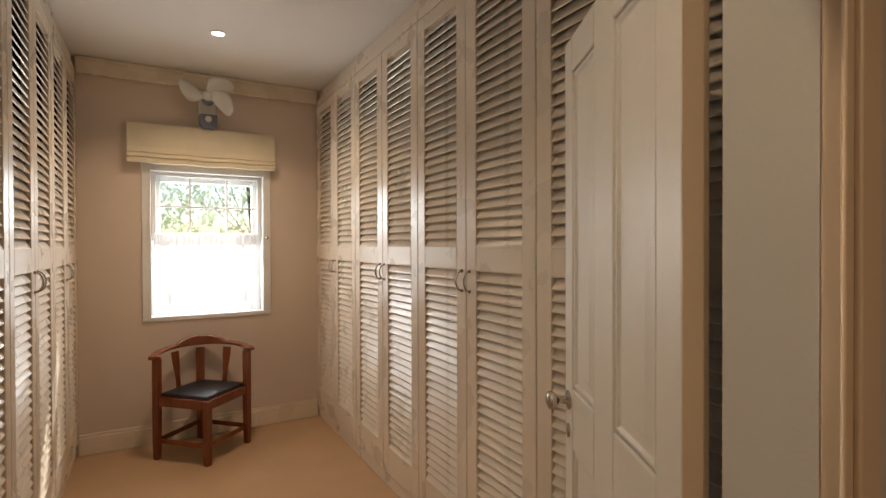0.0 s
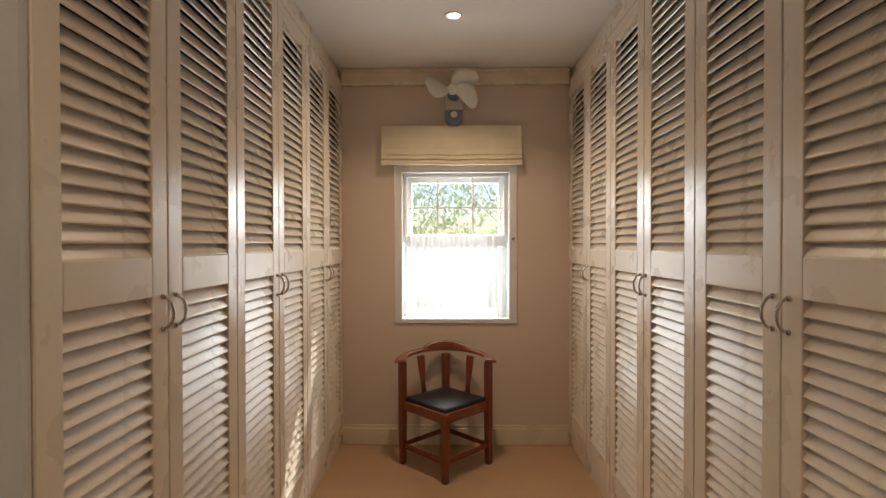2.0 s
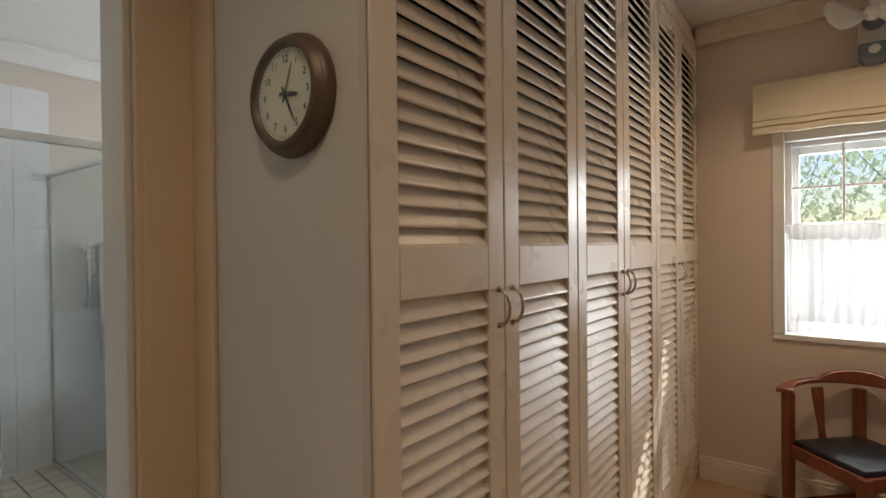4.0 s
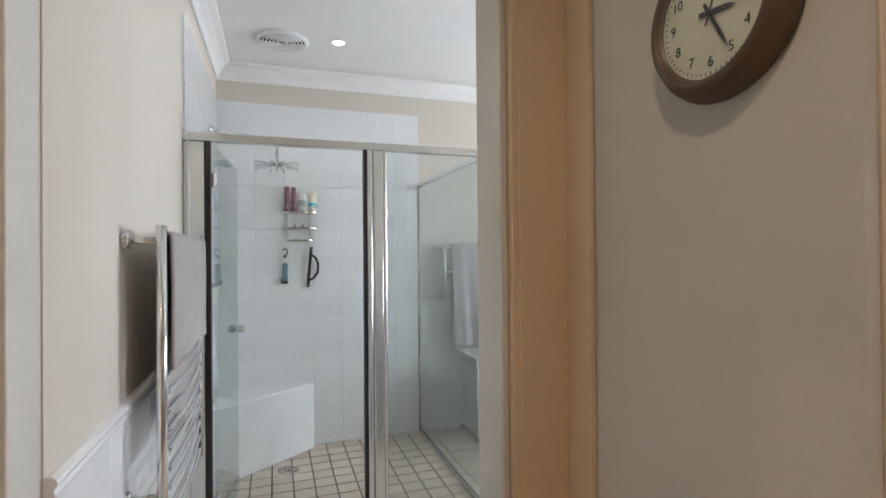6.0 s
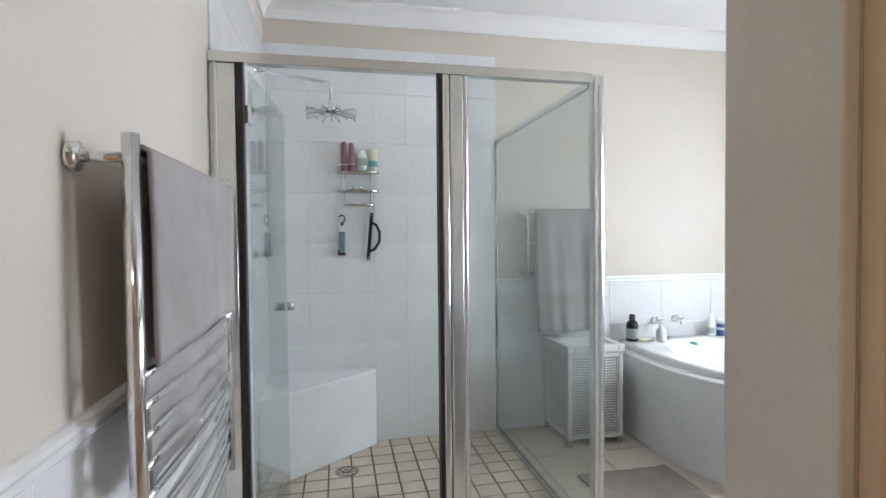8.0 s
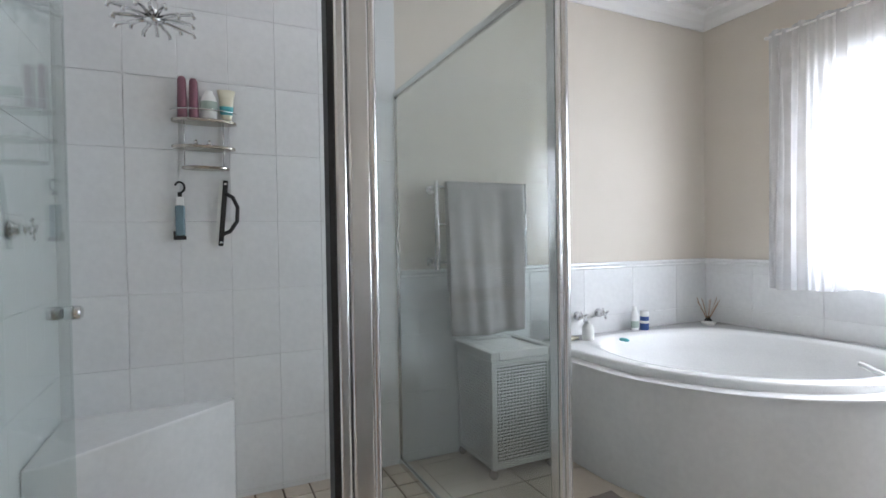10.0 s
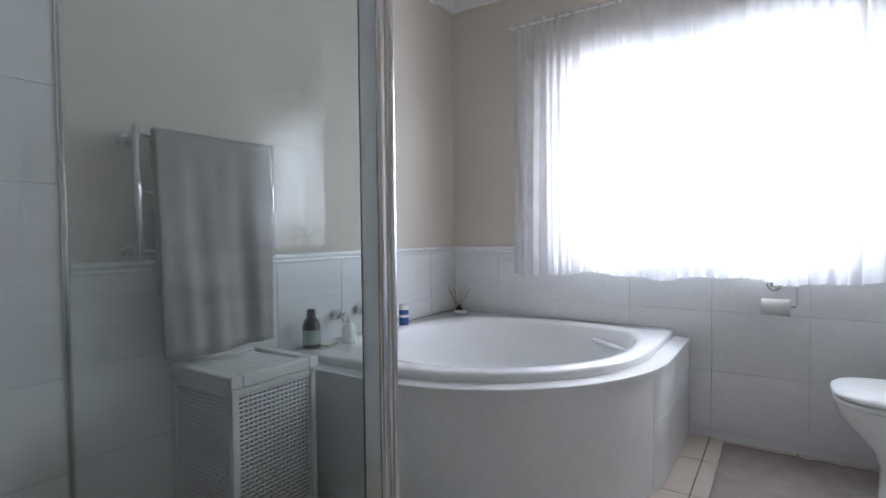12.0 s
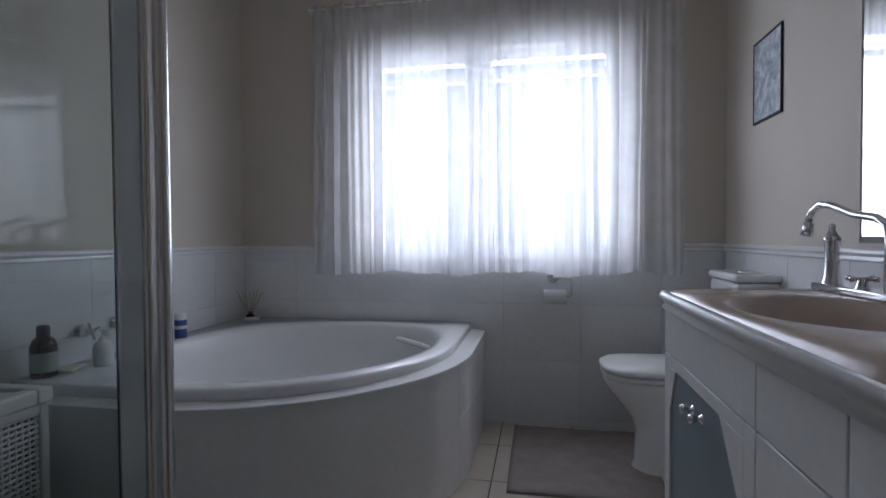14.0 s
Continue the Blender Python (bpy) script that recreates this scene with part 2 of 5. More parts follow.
def lathe(bm, profile, m=None, n=32, sx=1.0, sy=1.0):
    """Turns (radius, height) pairs round z."""
    m = m or Matrix()
    rings = []
    for r, z in profile:
        if r < 1e-5:
            rings.append([bm.verts.new(m @ Vector((0, 0, z)))])
        else:
            rings.append([bm.verts.new(m @ Vector((r * sx * math.cos(2 * math.pi * k / n), r * sy * math.sin(2 * math.pi * k / n), z))) for k in range(n)])
    for a, b in zip(rings, rings[1:]):
        for k in range(n):
            va, vb = (a[k % len(a)], a[(k + 1) % n % len(a)]), (b[k % len(b)], b[(k + 1) % n % len(b)])
            vs = [va[0]] + ([va[1]] if len(a) > 1 else []) + ([vb[1]] if len(b) > 1 else []) + [vb[0]]
            if len(vs) > 2:
                bm.faces.new(vs)


def prism(bm, outline, z0, z1, m=None):
    """A closed outline in x, y pulled up from z0 to z1."""
    m = m or Matrix()
    lo = [bm.verts.new(m @ Vector((x, y, z0))) for x, y in outline]
    hi = [bm.verts.new(m @ Vector((x, y, z1))) for x, y in outline]
    k = len(lo)
    bm.faces.new(lo[::-1])
    bm.faces.new(hi)
    for i in range(k):
        bm.faces.new((lo[i], lo[(i + 1) % k], hi[(i + 1) % k], hi[i]))


def loft(bm, rings, cap_first=True, cap_last=True):
    vs = [[bm.verts.new(p) for p in r] for r in rings]
    k = len(vs[0])
    for a, b in zip(vs, vs[1:]):
        for i in range(k):
            bm.faces.new((a[i], a[(i + 1) % k], b[(i + 1) % k], b[i]))
    if cap_first:
        bm.faces.new(vs[0][::-1])
    if cap_last:
        bm.faces.new(vs[-1])


def sheet(bm, rows):
    vs = [[bm.verts.new(p) for p in r] for r in rows]
    for a, b in zip(vs, vs[1:]):
        for i in range(len(a) - 1):
            bm.faces.new((a[i], a[i + 1], b[i + 1], b[i]))


def done(name, bm, mat, parent=None, bevel=0.0, smooth=False, seg=2):
    bmesh.ops.recalc_face_normals(bm, faces=bm.faces)
    me = bpy.data.meshes.new(name)
    bm.to_mesh(me)
    bm.free()
    me.materials.append(mat)
    ob = new(name, me)
    if parent:
        ob.parent = parent
    if bevel:
        md = ob.modifiers.new("bevel", "BEVEL")
        md.width, md.segments, md.limit_method, md.angle_limit = bevel, seg, "ANGLE", radians(40)
    if smooth or bevel:
        me.shade_smooth()
        if smooth is not True or bevel:
            me.set_sharp_from_angle(angle=radians(40))
    return ob


def boxes(name, spec, mat, parent=None, bevel=0.0):
    bm = bmesh.new()
    for b in spec:
        box(bm, *b)
    return done(name, bm, mat, parent, bevel)


def thing(name, place=(0, 0, 0), rz=0.0, **tags):
    e = new(name)
    e.empty_display_size = 0.1
    e.matrix_world = pose(*place, 0, 0, rz)
    return tagged(e, **tags)


def structure(ob, label, category):
    return tagged(ob, label, category, kind="structure")


# ---- plan ----
XL, XR = -0.888, 0.685        # fronts of the wardrobes
YB = 4.48                     # dressing-room window wall
YS = 0.865                    # dressing-room south wall
XD, XE = -1.44, -1.555        # both faces of the wall with the bathroom doorway
YC = 1.832                    # clock wall
XW, YN, YSB = -4.20, 4.51, 0.905
HC = 2.60
DADO = 0.945

# ---- large structure ----
structure(boxes("floor_dressing", [(-1.50, 1.4, YS - 0.12, YB + 0.3, -0.12, 0.0), (-1.6, 1.4, -1.8, YS - 0.12, -0.12, 0.0)], M_CARPET), "sandy brown carpet on the dressing room floor", "floor")
structure(boxes("floor_bathroom", [(XW - 0.2, -1.5, YSB - 0.2, YN + 0.3, -0.12, -0.006)], M_FLOORGROUT), "brown grout bed under bathroom floor tiles", "floor")
structure(boxes("ceiling", [(XW - 0.3, 1.6, -1.9, YN + 0.3, HC, HC + 0.1)], M_CEIL), "smooth matt white painted ceiling", "ceiling")

WX0, WX1, WZ0, WZ1 = -0.525, 0.325, 0.845, 1.94
structure(boxes("wall_north_dressing", [(XD - 0.05, WX0, YB, YB + 0.25, 0, HC), (WX1, 1.4, YB, YB + 0.25, 0, HC), (WX0, WX1, YB, YB + 0.25, 0, WZ0), (WX0, WX1, YB, YB + 0.25, WZ1, HC)], M_WALL), "warm beige painted wall around the sash window", "wall")
structure(boxes("wall_east_dressing", [(1.3, 1.4, -1.8, YB, 0, HC)], M_WALL), "beige painted wall behind the wardrobes", "wall")
structure(boxes("wall_clock", [(XD, XL - 0.004, YC, YC + 0.02, 0, HC)], M_WALL_CLOCK), "plain grey beige wall carrying the clock", "wall")
DX0, DX1, DH = -0.66, 0.25, 1.965
structure(boxes("wall_south_dressing", [(XD, DX0, YS - 0.19, YS - 0.065, 0, HC), (DX1, 1.3, YS - 0.12, YS, 0, HC), (DX0, DX1, YS - 0.12, YS, DH, HC)], M_WALL_CLOCK), "grey beige wall with the entrance doorway", "wall")
structure(boxes("wall_hall", [(XE, XD, -1.8, YSB - 0.13, 0, HC), (XE, 1.4, -1.9, -1.8, 0, HC)], M_WALL_CLOCK), "plain hall walls behind the entrance", "wall")
JY0, JY1 = 0.890, 1.703
structure(boxes("wall_bathroom_door", [(XE, XD, YSB - 0.13, JY0, 0, HC), (XE, XD, JY1, YN + 0.25, 0, HC), (XE, XD, JY0, JY1, 2.06, HC)], M_BATHWALL), "wall pierced by the bathroom doorway", "wall")
BX0, BX1, BZ0, BZ1 = -3.45, -2.03, 0.87, 2.02
structure(boxes("wall_north_bathroom", [(XW - 0.2, BX0, YN, YN + 0.25, 0, HC), (BX1, XE, YN, YN + 0.25, 0, HC), (BX0, BX1, YN, YN + 0.25, 0, BZ0), (BX0, BX1, YN, YN + 0.25, BZ1, HC)], M_BATHWALL), "stone coloured bathroom wall with wide window", "wall")
structure(boxes("wall_west_bathroom", [(XW - 0.2, XW, YSB - 0.2, YN, 0, HC)], M_BATHWALL), "stone coloured wall above white tiles", "wall")
structure(boxes("wall_south_bathroom", [(XW, XE, YSB - 0.13, YSB, 0, HC)], M_BATHWALL), "stone coloured wall above a tiled dado", "wall")


def cornice(name, runs, label):
    """Coved cornice: each run gives two wall points and the inward normal."""
    bm = bmesh.new()
    prof = [(0.0, -0.105), (0.012, -0.105), (0.016, -0.09), (0.03, -0.06), (0.06, -0.028), (0.09, -0.014), (0.094, 0.0), (0.0, 0.0)]
    for (ax, ay), (bx, by), (nx, ny) in runs:
        loft(bm, [[Vector((px + nx * d, py + ny * d, HC + h - 0.002)) for d, h in prof] for px, py in ((ax, ay), (bx, by))])
    return structure(done(name, bm, M_CEIL, smooth=False), label, "cornice")


cornice("cornice_bathroom", [((XW, YSB), (XW, YN), (1, 0)), ((XW, YN), (XE, YN), (0, -1)), ((XE, YN), (XE, YSB), (-1, 0)), ((XE, YSB), (XW, YSB), (0, 1))], "white coved plaster cornice round the bathroom")
structure(boxes("cornice_dressing", [(XL, XR, YB - 0.035, YB, 2.49, HC - 0.002), (XL, XR, YB - 0.05, YB - 0.035, 2.575, HC - 0.002)], M_CREAM, bevel=0.006), "cream flat cornice above the window wall", "cornice")
structure(boxes("baseboard", [(XL, XR, YB - 0.018, YB, 0, 0.115), (XL, XR, YB - 0.012, YB, 0.115, 0.137)], M_CREAM, bevel=0.004), "cream painted skirting board with moulded top", "baseboard")
# architrave tan carries warm hall light in its colour
structure(boxes("trim_bathroom_doorway", [
    (XD, XD + 0.018, JY1, YC, 0, 2.06), (XD + 0.018, XD + 0.021, JY1 + 0.014, YC - 0.012, 0, 2.06),
    (XD + 0.002, XD + 0.098, YC - 0.012, YC - 0.001, 0, 2.135),
    (XD, XD + 0.02, YS - 0.065, JY0, 0, 2.06), (XD, XD + 0.02, YS - 0.065, YC - 0.014, 2.06, 2.135)], M_TAN, bevel=0.004), "architrave round the bathroom doorway, warm light in its tan", "trim")
structure(boxes("trim_bathroom_jamb", [(XE - 0.006, XD, JY1 - 0.016, JY1, 0, 2.06), (XE - 0.006, XD, JY0, JY0 + 0.012, 0, 2.06), (XE - 0.006, XD, JY0 + 0.012, JY1 - 0.016, 2.045, 2.06)], M_JAMB, bevel=0.003), "off-white door lining of the bathroom doorway", "trim")
structure(boxes("trim_entrance_doorway", [(DX1 - 0.0, DX1 + 0.075, YS - 0.145, YS - 0.12, 0, DH + 0.075), (DX1 - 0.012, DX1 + 0.01, YS - 0.152, YS - 0.145, 0, DH), (DX1 + 0.02, DX1 + 0.075, YS - 0.155, YS - 0.145, 0, DH + 0.07), (DX0 - 0.075, DX0, YS - 0.215, YS - 0.19, 0, DH + 0.075), (DX0, DX1, YS - 0.145, YS - 0.12, DH, DH + 0.075)], M_TAN, bevel=0.006), "architrave round the entrance doorway, warm light in its tan", "trim")

# ---- outside ----
structure(boxes("ground", [(-400, 400, -400, 400, -0.5, -0.3)], M_GRASS), "green lawn outside the windows", "ground")


def shrub(place, radius, height, seed):
    rng = random.Random(seed)
    t = thing("garden_tree", place, label="leafy green garden tree on the lawn", category="tree")
    bm = bmesh.new()
    tube(bm, [(0, 0, 0), (0.04, 0.02, height * 0.3), (-0.05, 0.05, height * 0.55), (0, 0, height * 0.8)], 0.05, 8)
    for k in range(6):
        a = k * 1.05
        tube(bm, [(0, 0, height * 0.3 + 0.06 * k), (math.cos(a) * radius * 0.4, math.sin(a) * radius * 0.4, height * 0.5), (math.cos(a) * radius * 0.75, math.sin(a) * radius * 0.75, height * 0.65 + 0.1 * k)], 0.007, 6)
    done("trunk", bm, M_BARK, t, smooth=True)
    verts, faces = [], []
    for _ in range(2000):
        v = Vector((rng.gauss(0, 1), rng.gauss(0, 1), rng.gauss(0, 1))).normalized() * (rng.random() ** 0.35)
        c = Vector((v.x * radius, v.y * radius, height * 0.6 + v.z * height * 0.42))
        if noise.noise(c * 1.6) < -0.18:
            continue
        m = Euler((rng.uniform(0, 6), rng.uniform(0, 6), rng.uniform(0, 6))).to_matrix()
        s = rng.uniform(0.05, 0.11)
        i = len(verts)
        verts += [c + m @ Vector(p) * s for p in ((-1, 0, 0), (0, -0.5, 0.1), (1, 0, 0), (0, 0.5, 0.1))]
        faces.append((i, i + 1, i + 2, i + 3))
    me = bpy.data.meshes.new("foliage")
    me.from_pydata(verts, [], faces)
    me.materials.append(M_LEAF)
    f = new("foliage", me)
    f.parent = t
    tagged(f, kind="stuff")


shrub((1.3, 11.5, -0.3), 2.3, 5.2, 1)
shrub((-1.2, 13.5, -0.3), 2.2, 4.4, 2)
shrub((-4.2, 12.0, -0.3), 1.6, 2.2, 3)
shrub((-2.2, 14.0, -0.3), 1.7, 2.4, 4)

# ---- dressing room: wardrobes ----
SLAT_L = 0.296
PITCH = 0.0385
Z_UP0, Z_UP1, Z_LO0, Z_LO1 = 1.362, 2.405, 0.24, 1.262


def slat_mesh():
    bm = bmesh.new()
    # cross section in local x (outward) and z, leaning down to the outside
    prof = [(-0.0140, 0.0230), (-0.0100, 0.0250), (0.0130, -0.0150), (0.0146, -0.0195), (0.0115, -0.0230), (-0.0130, 0.0180)]
    loft(bm, [[Vector((px, e * SLAT_L / 2, pz)) for px, pz in prof] for e in (-1, 1)])
    bmesh.ops.recalc_face_normals(bm, faces=bm.faces)
    me = bpy.data.meshes.new("slat")
    bm.to_mesh(me)
    bm.free()
    me.materials.append(M_CREAM)
    return me


SLAT = slat_mesh()


def slat_heights():
    hs = []
    for lo, hi in ((Z_LO0, Z_LO1), (Z_UP0, Z_UP1)):
        k = round((hi - lo) / PITCH)
        hs += [lo + (i + 0.5) * (hi - lo) / k for i in range(k)]
    return hs


def wardrobe(side, y0, y1, handles, apart, top=2.52):
    """One cupboard of louvred doors; side +1 faces east (west run), -1 faces west."""
    x = XL if side > 0 else XR
    t = thing("wardrobe", (x, y0, 0), label="cream painted built-in wardrobe with louvred doors", category="wardrobe", group="louvred wardrobes of the dressing room")
    s = side
    n = len(handles)
    wd = (y1 - y0) / n
    # cupboard inside coloured near black: shade behind the slats is painted in
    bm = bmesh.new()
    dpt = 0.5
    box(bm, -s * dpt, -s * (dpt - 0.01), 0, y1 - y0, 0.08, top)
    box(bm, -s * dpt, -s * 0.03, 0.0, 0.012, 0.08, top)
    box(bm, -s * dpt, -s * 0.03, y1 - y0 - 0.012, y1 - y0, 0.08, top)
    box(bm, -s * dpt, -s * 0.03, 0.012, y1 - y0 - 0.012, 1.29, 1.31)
    done("body", bm, M_SHADE, t)
    boxes("plinth", [(-s * dpt, -s * 0.012, 0, y1 - y0, 0.0, 0.075)], M_CREAM, t, 0.003)
    boxes("frieze", [(-s * dpt, 0.0, 0, y1 - y0, top - 0.045, top)], M_CREAM, t, 0.003)
    boxes("scribe", [(-s * dpt, -s * 0.02, 0, y1 - y0, top + 0.004, HC - 0.002)], M_CREAM, t, 0.003)
    for i, hd in enumerate(handles):
        a, b = i * wd + 0.0025, (i + 1) * wd - 0.0025
        c = (a + b) / 2
        st = (b - a - SLAT_L) / 2
        z0, z1 = 0.085, top - 0.05
        bm = bmesh.new()
        xi, xo = -s * 0.03, -s * 0.001
        box(bm, xi, xo, a, a + st, z0, z1)
        box(bm, xi, xo, b - st, b, z0, z1)
        box(bm, xi, xo, a + st, b - st, z0, Z_LO0)
        box(bm, xi, xo, a + st, b - st, Z_LO1, Z_UP0)
        box(bm, xi, xo, a + st, b - st, Z_UP1, z1)
        d = done("door", bm, M_CREAM, t, 0.003)
        hs = slat_heights()
        rz = 0 if s > 0 else math.pi
        if apart:
            for h in hs:
                o = new("slat", SLAT)
                o.parent = d
                o.matrix_local = Matrix.Translation((-s * 0.018, c, h)) @ Matrix.Rotation(rz, 4, "Z")
        else:
            bm = bmesh.new()
            for h in hs:
                bm.from_mesh(SLAT)
                bm.verts.ensure_lookup_table()
                bmesh.ops.transform(bm, matrix=Matrix.Translation((-s * 0.018, c, h)) @ Matrix.Rotation(rz, 4, "Z"), verts=bm.verts[-12:])
            o = done("louvre", bm, M_CREAM, d)
            tagged(o, kind="stuff")
        if hd:
            yh = (b - 0.028) if hd > 0 else (a + 0.028)
            bm = bmesh.new()
            zc = 1.218
            pts = [(s * (0.0 + 0.03 * math.sin(math.pi * k / 10)), yh, zc + 0.042 * math.cos(math.pi * k / 10)) for k in range(11)]
            tube(bm, pts, 0.0042, 8)
            rod(bm, (-s * 0.001, yh, zc + 0.042), (s * 0.004, yh, zc + 0.042), 0.007)
            rod(bm, (-s * 0.001, yh, zc - 0.042), (s * 0.004, yh, zc - 0.042), 0.007)
            tagged(done("handle", bm, M_NICKEL, d, smooth=True), "nickel bow handle")
    return t


YL0, PL = 1.854, (YB - 1.854) / 6
for k in range(3):
    wardrobe(1, YL0 + 2 * k * PL, YL0 + (2 * k + 2) * PL, (1, -1), k == 0)
YR0, PR = 1.787, (YB - 1.787) / 6
for k in range(3):
    wardrobe(-1, YR0 + 2 * k * PR, YR0 + (2 * k + 2) * PR, (1, -1), k == 0)
wardrobe(-1, YR0 - 2 * PR, YR0, (0, 0), False)

# ---- window of the dressing room ----


def sash_window():
    t = tagged(boxes("window_1", [(WX0, WX0 + 0.055, YB - 0.012, YB + 0.2, WZ0 + 0.03, WZ1), (WX1 - 0.055, WX1, YB - 0.012, YB + 0.2, WZ0 + 0.03, WZ1), (WX0 + 0.055, WX1 - 0.055, YB - 0.012, YB + 0.2, WZ1 - 0.05, WZ1), (WX0, WX1, YB - 0.012, YB + 0.25, WZ0, WZ0 + 0.03)], M_WHITE, bevel=0.004), "white painted timber sash window with small panes", "window", kind="structure")
    a, b = WX0 + 0.055, WX1 - 0.055
    zm = 1.42
    inner = boxes("sash", [(a, b, YB + 0.05, YB + 0.08, zm, zm + 0.035), (a, a + 0.03, YB + 0.05, YB + 0.08, zm + 0.035, WZ1 - 0.05), (b - 0.03, b, YB + 0.05, YB + 0.08, zm + 0.035, WZ1 - 0.05), (a + 0.03, b - 0.03, YB + 0.05, YB + 0.08, WZ1 - 0.075, WZ1 - 0.05)], M_WHITE, t, 0.003)
    outer = boxes("sash", [(a, a + 0.06, YB + 0.12, YB + 0.16, WZ0 + 0.03, WZ1 - 0.05), (b - 0.06, b, YB + 0.12, YB + 0.16, WZ0 + 0.03, WZ1 - 0.05), (a + 0.06, b - 0.06, YB + 0.12, YB + 0.16, WZ0 + 0.03, WZ0 + 0.08), (a + 0.06, b - 0.06, YB + 0.12, YB + 0.16, WZ1 - 0.11, WZ1 - 0.05), (a + 0.06, b - 0.06, YB + 0.12, YB + 0.16, zm - 0.01, zm + 0.045)], M_WHITE, t, 0.003)
    w = (b - a) / 3
    boxes("glazing_bar", [(a + w - 0.006, a + w + 0.006, YB + 0.055, YB + 0.075, zm + 0.035, WZ1 - 0.075), (a + 2 * w - 0.006, a + 2 * w + 0.006, YB + 0.055, YB + 0.075, zm + 0.035, WZ1 - 0.075), (a + 0.03, b - 0.03, YB + 0.057, YB + 0.073, 1.642, 1.654)], M_WHITE, t, 0.002)
    for i in range(3):
        for z0, z1 in ((zm + 0.035, 1.642), (1.654, WZ1 - 0.075)):
            p = boxes("pane", [(a + 0.03 if i == 0 else a + i * w + 0.006, b - 0.03 if i == 2 else a + (i + 1) * w - 0.006, YB + 0.063, YB + 0.067, z0, z1)], M_PANE, t)
            p.visible_shadow = False
    p = boxes("pane", [(a + 0.06, b - 0.06, YB + 0.138, YB + 0.142, WZ0 + 0.08, zm - 0.01)], M_PANE, t)
    p.visible_shadow = False
    bm = bmesh.new()
    for x in (-0.10, 0.13):
        box(bm, x - 0.025, x + 0.025, YB + 0.035, YB + 0.05, zm + 0.012, zm + 0.026)
        rod(bm, (x, YB + 0.03, zm + 0.02), (x + 0.03, YB + 0.03, zm + 0.03), 0.005)
    lathe(bm, [(0, 0.022), (0.008, 0.02), (0.012, 0.012), (0.006, 0.004), (0.01, 0)], pose(WX1 - 0.028, YB - 0.012, 1.43, 90), 16)
    tagged(done("catch", bm, M_NICKEL, t, smooth=True), "dull brass window catches")


sash_window()


def cafe_curtain():
    bm = bmesh.new()
    x0, x1 = WX0 + 0.07, WX1 - 0.065
    rows = []
    for j in range(12):
        f = j / 11
        z = 1.425 - f * 0.545
        rows.append([(x0 + (x1 - x0) * i / 160 + 0.004 * math.sin(i * 0.31 + f), YB + 0.026 + (0.008 + 0.008 * f) * math.sin(i * 0.55 + 0.5 * math.sin(i * 0.07)) + 0.004 * math.sin(i * 0.21 + 2 * f), z + 0.005 * math.sin(i * 0.4) * (1 if j in (0, 11) else 0)) for i in range(161)])
    sheet(bm, rows)
    ob = tagged(done("cafe_curtain", bm, M_CAFE, smooth=True), "white gathered half curtain across the lower sash", "curtain")
    bm = bmesh.new()
    rows = []
    for j in range(5):
        f = j / 4
        rows.append([(x0 + (x1 - x0) * i / 200, YB + 0.008 + (0.003 + 0.007 * abs(f - 0.35)) * math.sin(i * 0.62 + 0.8 * math.sin(i * 0.11)), 1.448 - 0.075 * f + (0.006 * math.sin(i * 0.31) if j == 4 else 0.0)) for i in range(201)])
    sheet(bm, rows)
    done("heading", bm, M_CAFE, ob, smooth=True)
    bm = bmesh.new()
    rod(bm, (WX0 + 0.056, YB + 0.022, 1.412), (WX1 - 0.056, YB + 0.022, 1.412), 0.004)
    done("rod", bm, M_WHITE, ob, smooth=True)


cafe_curtain()


def roman_blind():
    x0, x1 = -0.605, 0.350
    t = thing("roman_blind", (0, YB, 1.94), label="cream linen roman blind drawn up above the window", category="blind")
    bm = bmesh.new()
    prof = [(-0.004, 0.262), (-0.058, 0.262), (-0.062, 0.18), (-0.070, 0.10), (-0.078, 0.062), (-0.070, 0.058), (-0.082, 0.045), (-0.088, 0.030), (-0.074, 0.028), (-0.088, 0.012), (-0.086, -0.008), (-0.070, -0.010), (-0.004, 0.0)]
    rings = []
    for i in range(25):
        f = i / 24
        w = 0.003 * math.sin(f * 21) + 0.002 * math.sin(f * 9)
        rings.append([Vector((x0 + (x1 - x0) * f, y + w * (0.3 if k < 3 else 1), z + (0 if k < 4 else w * 0.9))) for k, (y, z) in enumerate(prof)])
    loft(bm, rings)
    done("fabric", bm, M_LINEN, t, smooth=False)


roman_blind()


